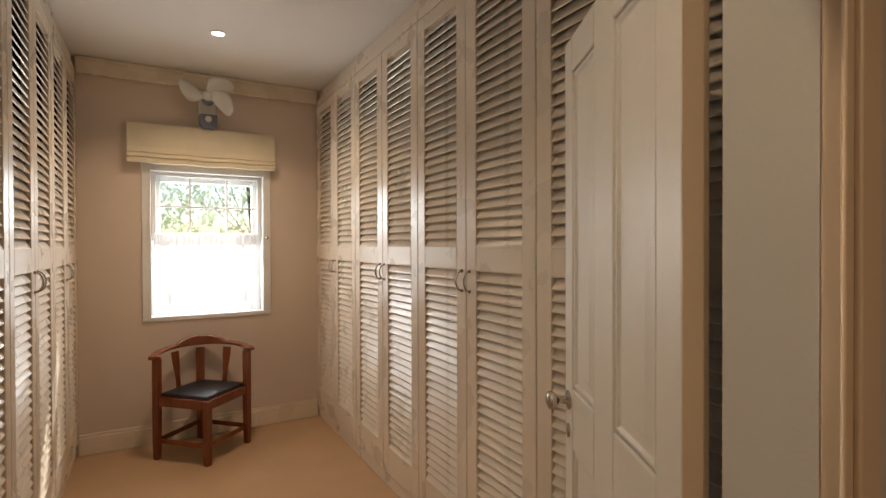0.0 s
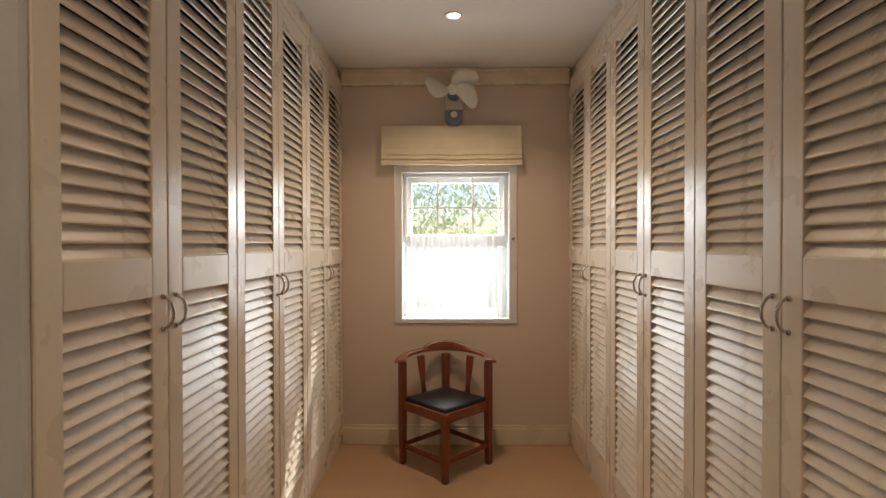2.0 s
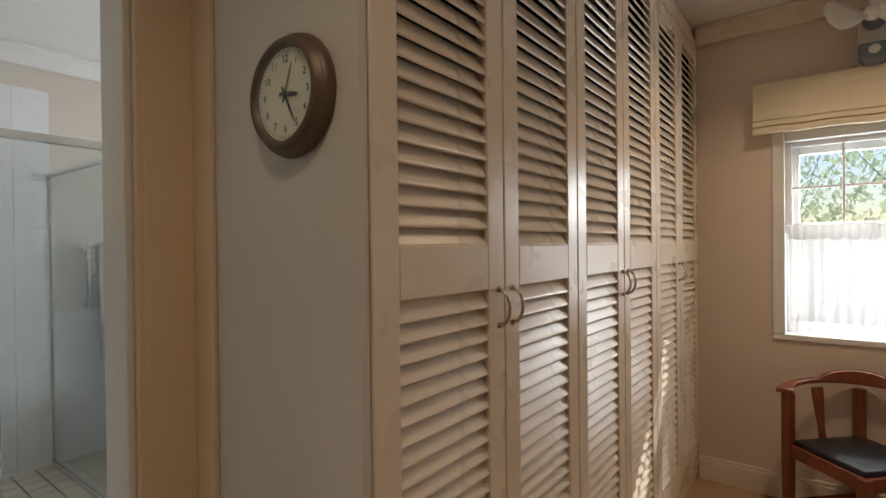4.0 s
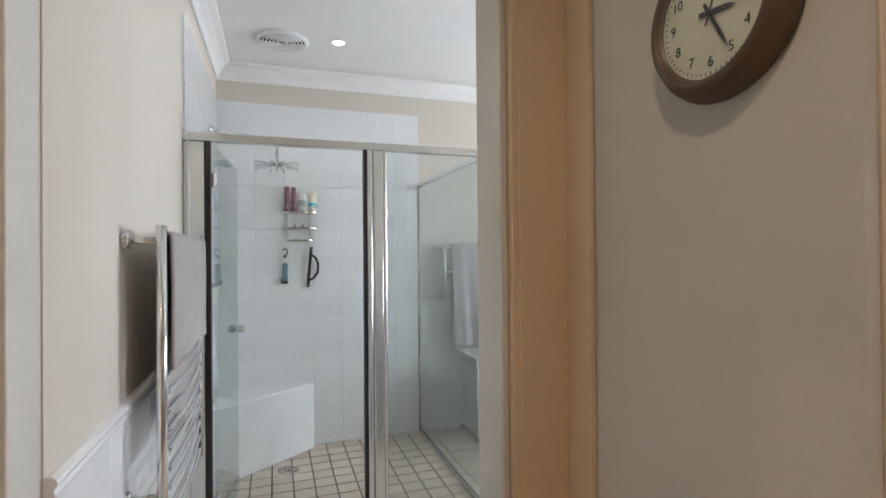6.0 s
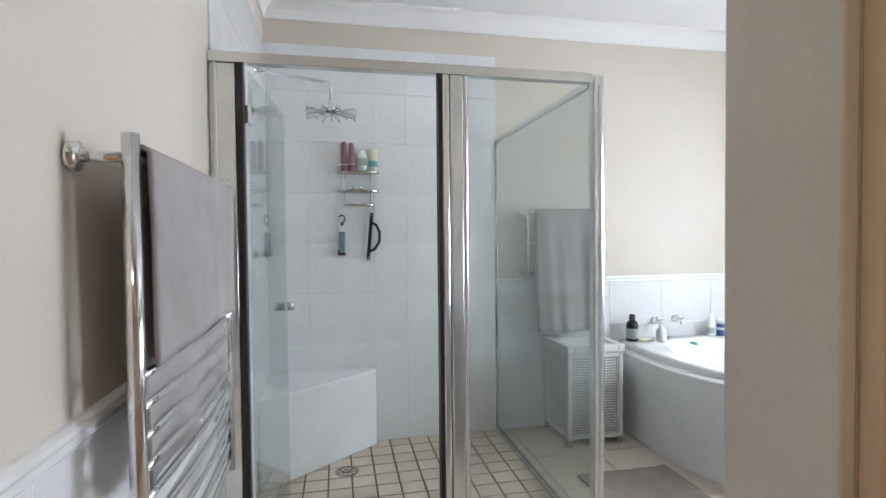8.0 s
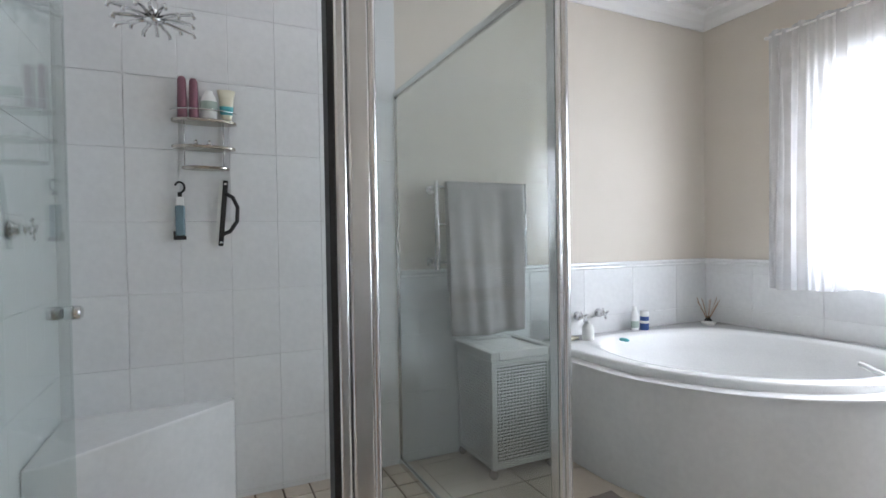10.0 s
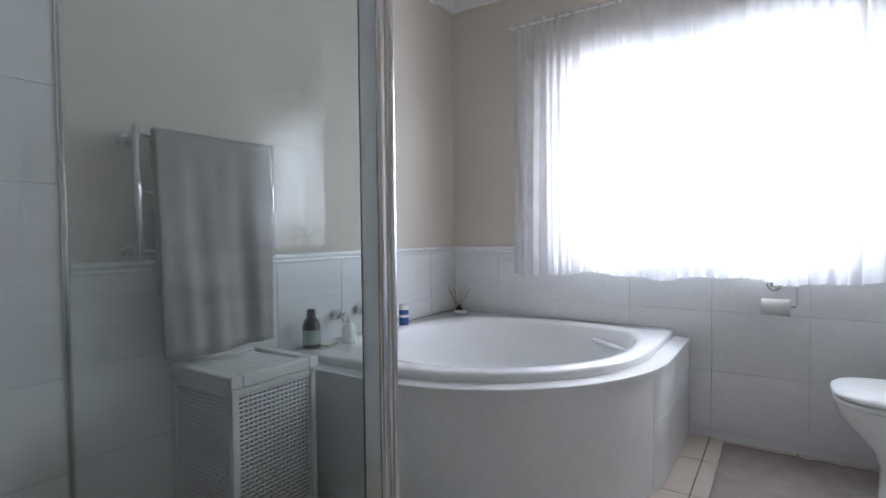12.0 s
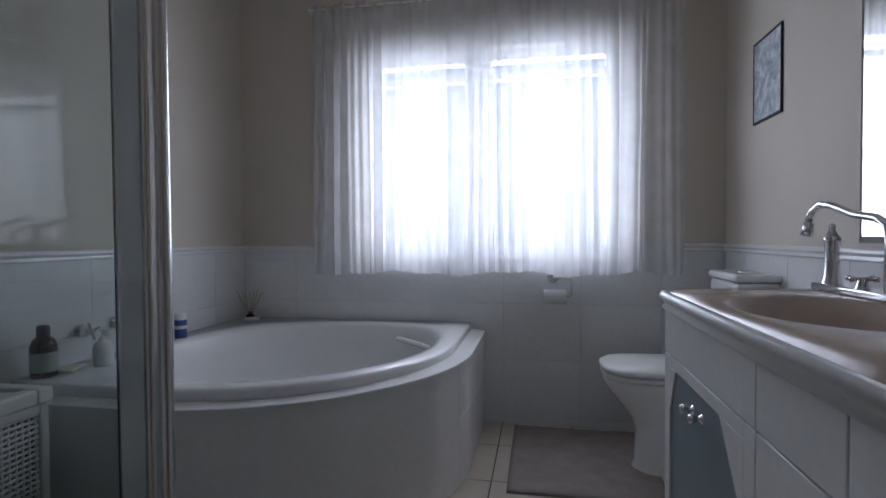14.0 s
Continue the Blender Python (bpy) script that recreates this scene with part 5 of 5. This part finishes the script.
def toilet():
    t = thing("toilet", (XE, 4.06, 0), 90, label="white ceramic close-coupled toilet with its lid down", category="toilet")
    # local +y points away from the wall

    def egg(w, y0, y1, z, n=36, sq=2.4):
        c, hl = (y0 + y1) / 2, (y1 - y0) / 2
        out = []
        for k in range(n):
            a = 2 * math.pi * k / n
            ca, sa = math.cos(a), math.sin(a)
            out.append(Vector((w * math.copysign(abs(ca) ** (2 / sq), ca), c + hl * math.copysign(abs(sa) ** (2 / sq), sa), z)))
        return out

    bm = bmesh.new()
    loft(bm, [egg(0.115, 0.08, 0.53, 0.0), egg(0.108, 0.08, 0.515, 0.03), egg(0.105, 0.08, 0.51, 0.17), egg(0.118, 0.07, 0.535, 0.235), egg(0.152, 0.06, 0.59, 0.30), egg(0.175, 0.05, 0.635, 0.36), egg(0.18, 0.05, 0.646, 0.388), egg(0.18, 0.05, 0.648, 0.405)])
    done("bowl", bm, M_CERAMIC, t, 0.004, True)
    bm = bmesh.new()
    loft(bm, [egg(0.178, 0.17, 0.645, 0.409, sq=3), egg(0.184, 0.165, 0.652, 0.414, sq=3), egg(0.184, 0.165, 0.652, 0.424, sq=3), egg(0.180, 0.17, 0.648, 0.428, sq=3)])
    done("seat", bm, M_PLASTIC, t, smooth=True)
    bm = bmesh.new()
    loft(bm, [egg(0.180, 0.165, 0.650, 0.434, sq=3), egg(0.186, 0.16, 0.657, 0.438, sq=3), egg(0.186, 0.16, 0.657, 0.448, sq=3), egg(0.175, 0.17, 0.645, 0.457, sq=3), egg(0.10, 0.25, 0.56, 0.460, sq=3)])
    done("lid", bm, M_PLASTIC, t, smooth=True)
    bm = bmesh.new()
    box(bm, -0.160, 0.160, 0.004, 0.165, 0.40, 0.815)
    done("cistern", bm, M_CERAMIC, t, 0.018, seg=3)
    bm = bmesh.new()
    box(bm, -0.166, 0.166, 0.004, 0.172, 0.817, 0.850)
    done("cistern_lid", bm, M_CERAMIC, t, 0.014, seg=3)
    bm = bmesh.new()
    lathe(bm, [(0.022, 0.848), (0.022, 0.853), (0.014, 0.857), (0, 0.858)], pose(0, 0.085, 0), 20)
    tagged(done("button", bm, M_CHROME, t, smooth=True), "chrome flush button")


toilet()


def rug(name, x0, x1, y0, y1, label):
    bm = bmesh.new()
    box(bm, x0, x1, y0, y1, 0.0, 0.011)
    bmesh.ops.subdivide_edges(bm, edges=bm.edges, cuts=24, use_grid_fill=True)
    for v in bm.verts:
        if v.co.z > 0.005:
            v.co.z += 0.005 * noise.noise(v.co * 22) + 0.003 * noise.noise(v.co * 60)
        else:
            v.co.x += 0.004 * noise.noise(v.co * 9)
    return tagged(done(name, bm, M_MAT, None, smooth=True), label, "bath mat")


rug("bath_mat", -2.60, -1.98, 3.74, 4.44, "taupe tufted bath mat on the tiles before the toilet")
rug("bath_mat", -3.50, -3.00, 2.50, 3.0, "taupe tufted bath mat on the tiles by the bath")

# ---- vanity ----
VX, VN, VSO, VZ = -2.135, 3.415, 2.20, 0.842


def vanity():
    t = thing("vanity_unit", (0, 0, 0), label="white tiled vanity with pink-beige stone top", category="vanity")

    def outline(off):
        r = 0.14
        pts = [(XE - 0.012, VSO + off), (VX + off + 0.02, VSO + off), (VX + off, VSO + off + 0.02)]
        for k in range(9):
            a = math.pi - (math.pi / 2) * k / 8
            pts.append((VX + r + (r - off) * math.cos(a), VN - r + (r - off) * math.sin(a)))
        pts += [(XE - 0.012, VN - off)]
        return pts

    v = lambda off, z: [Vector((x, y, z)) for x, y in outline(off)]
    # top with an oval basin sunk in it
    n = 72
    bc = Vector((-1.85, 2.98))

    def radial(off):
        poly = [Vector(p) for p in outline(off)]
        res = []
        for k in range(n):
            a = 2 * math.pi * k / n
            d = Vector((math.cos(a), math.sin(a)))
            best = None
            for i in range(len(poly)):
                p, q = poly[i], poly[(i + 1) % len(poly)]
                e = q - p
                den = d.x * e.y - d.y * e.x
                if abs(den) < 1e-9:
                    continue
                w = p - bc
                tt = (w.x * e.y - w.y * e.x) / den
                u = (w.x * d.y - w.y * d.x) / den
                if tt > 0 and -1e-6 <= u <= 1 + 1e-6 and (best is None or tt < best):
                    best = tt
            res.append(bc + d * best)
        return res

    oval = lambda f: [bc + Vector((0.19 * f * math.cos(2 * math.pi * k / n), 0.26 * f * math.sin(2 * math.pi * k / n))) for k in range(n)]
    z3 = lambda pts, z: [Vector((p.x, p.y, z)) for p in pts]
    bm = bmesh.new()
    loft(bm, [z3(radial(0.018), VZ - 0.020), z3(radial(0.016), VZ), z3(oval(1.08), VZ), z3(oval(1.0), VZ - 0.006), z3(oval(0.9), VZ - 0.05), z3(oval(0.7), VZ - 0.11), z3(oval(0.35), VZ - 0.135), z3(oval(0.1), VZ - 0.138)], False, True)
    tagged(done("countertop", bm, M_COUNTER, t, smooth=True), "pink-beige stone top with a moulded basin")
    bm = bmesh.new()
    loft(bm, [v(0.03, VZ - 0.046), v(0.008, VZ - 0.046), v(0.004, VZ - 0.040), v(0.012, VZ - 0.030), v(0.004, VZ - 0.022), v(-0.004, VZ - 0.010), v(0.002, VZ + 0.001), v(0.017, VZ + 0.003), v(0.018, VZ - 0.02)], False, False)
    tagged(done("edge_moulding", bm, M_WHITE, t, smooth=True), "white moulded edge")
    bm = bmesh.new()
    fx = VX + 0.045
    box(bm, fx, XE - 0.013, VSO + 0.04, VN - 0.03, 0.0, VZ - 0.145)
    done("carcass", bm, M_GROUT, t)
    # front tiles: an upper row and a lower row with the door set in it
    ys = [VN - 0.028 - d for d in (0, 0.65, 0.92, 1.175)]
    for a, b in zip(ys, ys[1:]):
        bm = bmesh.new()
        box(bm, fx - 0.010, fx - 0.0005, b + 0.002, a - 0.002, 0.660, VZ - 0.046)
        done("tile", bm, M_TILE, t, 0.002)
    for a, b in zip(ys[1:], ys[2:]):
        bm = bmesh.new()
        box(bm, fx - 0.010, fx - 0.0005, b + 0.002, a - 0.002, 0.002, 0.656)
        done("tile", bm, M_TILE, t, 0.002)
    y1, y0 = ys[0], ys[1]
    bm = bmesh.new()
    dy1, dy0 = y1 - 0.055, y0 + 0.055
    for a0, a1, b0, b1 in ((dy1, y1 - 0.002, 0.002, 0.656), (y0 + 0.002, dy0, 0.002, 0.656), (dy0, dy1, 0.622, 0.656), (dy0, dy1, 0.002, 0.08)):
        box(bm, fx - 0.010, fx - 0.0005, a0, a1, b0, b1)
    m = Matrix(((0, 0, 1, fx - 0.010), (1, 0, 0, 0), (0, 1, 0, 0), (0, 0, 0, 1)))
    prism(bm, [(dy1, 0.622), (dy1, 0.50), (dy1 - 0.065, 0.622)], 0, 0.0095, m)
    prism(bm, [(dy0, 0.622), (dy0 + 0.13, 0.622), (dy0, 0.46)], 0, 0.0095, m)
    done("tile", bm, M_TILE, t, 0.002)
    bm = bmesh.new()
    box(bm, fx - 0.004, fx - 0.001, dy0, dy1, 0.08, 0.622)
    d = tagged(done("door", bm, M_GREYBLUE, t), "blue-grey painted cupboard door")
    bm = bmesh.new()
    for yy in (3.125, 3.055):
        lathe(bm, [(0.012, 0.0), (0.006, 0.006), (0.006, 0.014), (0.014, 0.022), (0.010, 0.03), (0, 0.031)], pose(fx - 0.004, yy, 0.565, 0, -90), 16)
    tube(bm, [(fx - 0.012, 3.125, 0.565), (fx - 0.022, 3.09, 0.552), (fx - 0.012, 3.055, 0.565)], 0.004, 8)
    tagged(done("knob", bm, M_CHROME, d, smooth=True), "chrome knobs")
    bm = bmesh.new()
    box(bm, fx + 0.02, XE - 0.013, VN - 0.0295, VN - 0.022, 0.002, VZ - 0.046)
    done("tile", bm, M_TILE, t, 0.002)


vanity()


def basin_mixer(y):
    t = thing("basin_mixer", (XE - 0.10, y, VZ), label="chrome bridge mixer with a curved spout", category="tap", group="chrome basin mixers")
    bm = bmesh.new()
    box(bm, -0.032, 0.032, -0.30, 0.05, 0.0, 0.022)
    done("base", bm, M_CHROME, t, 0.006)
    bm = bmesh.new()
    lathe(bm, [(0.026, 0.02), (0.020, 0.04), (0.017, 0.10), (0.019, 0.14), (0.022, 0.150), (0.012, 0.165), (0.008, 0.178), (0.010, 0.185), (0, 0.195)], None, 24)
    tube(bm, [(0.0, -0.24, 0.02), (0.0, -0.24, 0.14), (0.0, -0.232, 0.182), (-0.003, -0.20, 0.200), (-0.01, -0.12, 0.212), (-0.02, -0.04, 0.240), (-0.03, 0.002, 0.246), (-0.038, 0.030, 0.226), (-0.042, 0.040, 0.20)], 0.0105, 14)
    rod(bm, (-0.041, 0.039, 0.196), (-0.044, 0.046, 0.158), 0.013, 0.017, 18)
    done("spout", bm, M_CHROME, t, smooth=True)
    bm = bmesh.new()
    lathe(bm, [(0.018, 0.02), (0.013, 0.03), (0.011, 0.05), (0.0, 0.055)], pose(-0.012, -0.16, 0), 20)
    for a in (0, 90):
        mm = pose(-0.012, -0.16, 0.048, 0, 0, a + 25)
        rod(bm, mm @ Vector((-0.032, 0, 0)), mm @ Vector((0.032, 0, 0)), 0.005, n=10)
        for s in (-1, 1):
            bmesh.ops.create_uvsphere(bm, u_segments=10, v_segments=6, radius=0.008, matrix=Matrix.Translation(mm @ Vector((0.034 * s, 0, 0))))
    tagged(done("cross_handle", bm, M_CHROME, t, smooth=True))


basin_mixer(3.385)
basin_mixer(2.60)


def wall_mirror():
    t = thing("wall_mirror", (XE, 0, 0), label="large frameless mirror on the wall over the vanity", category="mirror")
    bm = bmesh.new()
    loft(bm, [[Vector((x, VSO + 0.02 + e, 0.978 + e)), Vector((x, 3.435 - e, 0.978 + e)), Vector((x, 3.435 - e, 2.02 - e)), Vector((x, VSO + 0.02 + e, 2.02 - e))] for x, e in ((-0.001, 0), (-0.005, 0), (-0.009, 0.018))], True, True)
    done("glass", bm, M_MIRROR, t)


wall_mirror()


def picture():
    t = thing("picture", (XE, 4.05, 1.645), label="small blue-grey botanical print in a thin dark frame", category="picture")
    w, h = 0.125, 0.172
    bm = bmesh.new()
    for s in (-1, 1):
        box(bm, -0.009, -0.001, s * w - 0.003, s * w + 0.003, -h, h)
        box(bm, -0.009, -0.001, -w + 0.005, w - 0.005, s * h - 0.005 * (1 + s), s * h + 0.005 * (1 - s))
    done("frame", bm, M_INK, t, 0.001)
    bm = bmesh.new()
    box(bm, -0.007, -0.002, -w + 0.005, w - 0.005, -h + 0.009, h - 0.009)
    tagged(done("print", bm, M_PRINT, t), "blue-grey botanical print")


picture()

# ---- tiled surfaces ----
TILE_MESHES = {}


def tile_mesh(name, w, h, d, mat, bev=0.001):
    """Thin tile with chamfered rim, face on +z, back on z = 0."""
    key = (name, round(w, 4), round(h, 4), mat.name)
    if key not in TILE_MESHES:
        bm = bmesh.new()
        rect = lambda e, z: [Vector((e, e, z)), Vector((w - e, e, z)), Vector((w - e, h - e, z)), Vector((e, h - e, z))]
        loft(bm, [rect(0, 0), rect(0, d - bev), rect(bev, d)], False, True)
        bmesh.ops.recalc_face_normals(bm, faces=bm.faces)
        me = bpy.data.meshes.new(name)
        bm.to_mesh(me)
        bm.free()
        me.materials.append(mat)
        TILE_MESHES[key] = me
    return TILE_MESHES[key]


def tile_field(parent, m, u0, u1, v0, v1, pu, pv, mat, gap, depth=0.005, au=0.0, av=0.0, name="tile", keep=None):
    """Tiles over a rectangle of the plane m (local x, y); joints pass through (au, av)."""
    def cuts(lo, hi, p, a):
        c = [lo]
        k = math.floor((lo - a) / p) + 1
        while a + k * p < hi - 0.012:
            if a + k * p > lo + 0.012:
                c.append(a + k * p)
            k += 1
        return c + [hi]
    cu, cv = cuts(u0, u1, pu, au), cuts(v0, v1, pv, av)
    inv = parent.matrix_world.inverted()
    for a, b in zip(cu, cu[1:]):
        for c, d in zip(cv, cv[1:]):
            if keep and not keep((a + b) / 2, (c + d) / 2):
                continue
            o = new(name, tile_mesh(name, b - a - gap, d - c - gap, depth, mat))
            o.parent = parent
            o.matrix_local = inv @ m @ Matrix.Translation((a + gap / 2, c + gap / 2, 0))


def plane(origin, ux, uy):
    ux, uy = Vector(ux), Vector(uy)
    uz = ux.cross(uy)
    return Matrix(((ux.x, uy.x, uz.x, origin[0]), (ux.y, uy.y, uz.y, origin[1]), (ux.z, uy.z, uz.z, origin[2]), (0, 0, 0, 1)))


def tiled(name, bed, label):
    b = boxes(name, bed, M_GROUT)
    return tagged(b, label, "wall tiles", kind="structure")


TU, TV = 0.193, 0.295
west = tiled("wall_tiles_west", [(XW, XW + 0.003, YSB, YG, 0, 2.355), (XW, XW + 0.003, YG, YN, 0, DADO - 0.02)], "white glazed tiles on the bathroom west wall")
pw = plane((XW + 0.003, 0, 0), (0, 1, 0), (0, 0, 1))
tile_field(west, pw, YSB, YG, 0, 2.355, TU, TV, M_TILE, 0.0016, au=1.527, av=0.025)
tile_field(west, pw, YG, YN, 0.0, DADO - 0.02, 0.193 * 2, TV, M_TILE, 0.0018, au=1.527, av=0.05)
north = tiled("wall_tiles_north", [(XW + 0.012, XE, YN - 0.003, YN, 0, BZ0), (XW + 0.012, BX0, YN - 0.003, YN, BZ0, DADO - 0.02), (BX1, XE, YN - 0.003, YN, BZ0, DADO - 0.02)], "white glazed tiles under the bathroom window")
pn = plane((0, YN - 0.003, 0), (1, 0, 0), (0, 0, 1))
tile_field(north, pn, XW + 0.012, XE - 0.012, 0, BZ0, 0.40, 0.30, M_TILE, 0.0016, au=-2.66, av=0.045)
tile_field(north, pn, XW + 0.012, BX0, BZ0, DADO - 0.02, 0.40, 0.30, M_TILE, 0.0016, au=-2.66, av=0.045)
tile_field(north, pn, BX1, XE - 0.012, BZ0, DADO - 0.02, 0.40, 0.30, M_TILE, 0.0016, au=-2.66, av=0.045)
south = tiled("wall_tiles_south", [(XW + 0.012, XS, YSB, YSB + 0.003, 0, 2.355), (XS, XE, YSB, YSB + 0.003, 0, DADO - 0.02)], "white glazed tiles on the bathroom south wall")
psou = plane((0, YSB + 0.003, 0), (-1, 0, 0), (0, 0, 1))
tile_field(south, psou, -XS, -XW - 0.012, 0, 2.355, TU, TV, M_TILE, 0.0016, au=4.2, av=0.025)
tile_field(south, psou, -XE, -XS, 0, DADO - 0.02, 0.386, TV, M_TILE, 0.0016, au=4.2, av=0.05)
east = tiled("wall_tiles_east", [(XE - 0.003, XE, JY1 + 0.01, YN - 0.012, 0, DADO - 0.02)], "white glazed tiles behind the vanity")
pe = plane((XE - 0.003, 0, 0), (0, -1, 0), (0, 0, 1))
tile_field(east, pe, -(YN - 0.012), -(JY1 + 0.012), 0, DADO - 0.02, 0.386, TV, M_TILE, 0.0016, av=0.05)

_cap = [(0.0, -0.02), (0.013, -0.02), (0.017, -0.014), (0.014, -0.004), (0.020, 0.006), (0.018, 0.014), (0.010, 0.02), (0.0, 0.02)]
_bm = bmesh.new()
for (ax, ay), (bx, by), (nx, ny) in (((XW, YG + 0.012), (XW, YN), (1, 0)), ((XW, YN), (BX0 - 0.0, YN), (0, -1)), ((BX1, YN), (XE, YN), (0, -1)), ((XE, YN), (XE, JY1 + 0.01), (-1, 0)), ((XE, YSB), (XS + 0.03, YSB), (0, 1))):
    loft(_bm, [[Vector((px + nx * d, py + ny * d, DADO - 0.002 + h)) for d, h in _cap] for px, py in ((ax, ay), (bx, by))])
structure(done("trim_dado", _bm, M_TILE), "white moulded dado tile above the wall tiles", "trim")

fl = bpy.data.objects["floor_bathroom"]
pf = plane((0, 0, -0.006), (1, 0, 0), (0, 1, 0))
inside = lambda x, y: XW < x < XS - 0.02 and YSB < y < YG
tile_field(fl, pf, XW, XS, YSB, YG, 0.114, 0.118, M_MOSAIC, 0.009, 0.007, au=-3.64, av=1.483, name="mosaic_tile")
tile_field(fl, pf, XS, -1.5, YSB - 0.02, YG, 0.365, 0.365, M_FLOORTILE, 0.006, 0.006, au=-2.667, av=3.827, name="floor_tile")
tile_field(fl, pf, XW, -1.5, YG, YN, 0.365, 0.365, M_FLOORTILE, 0.006, 0.006, au=-2.667, av=3.827, name="floor_tile")
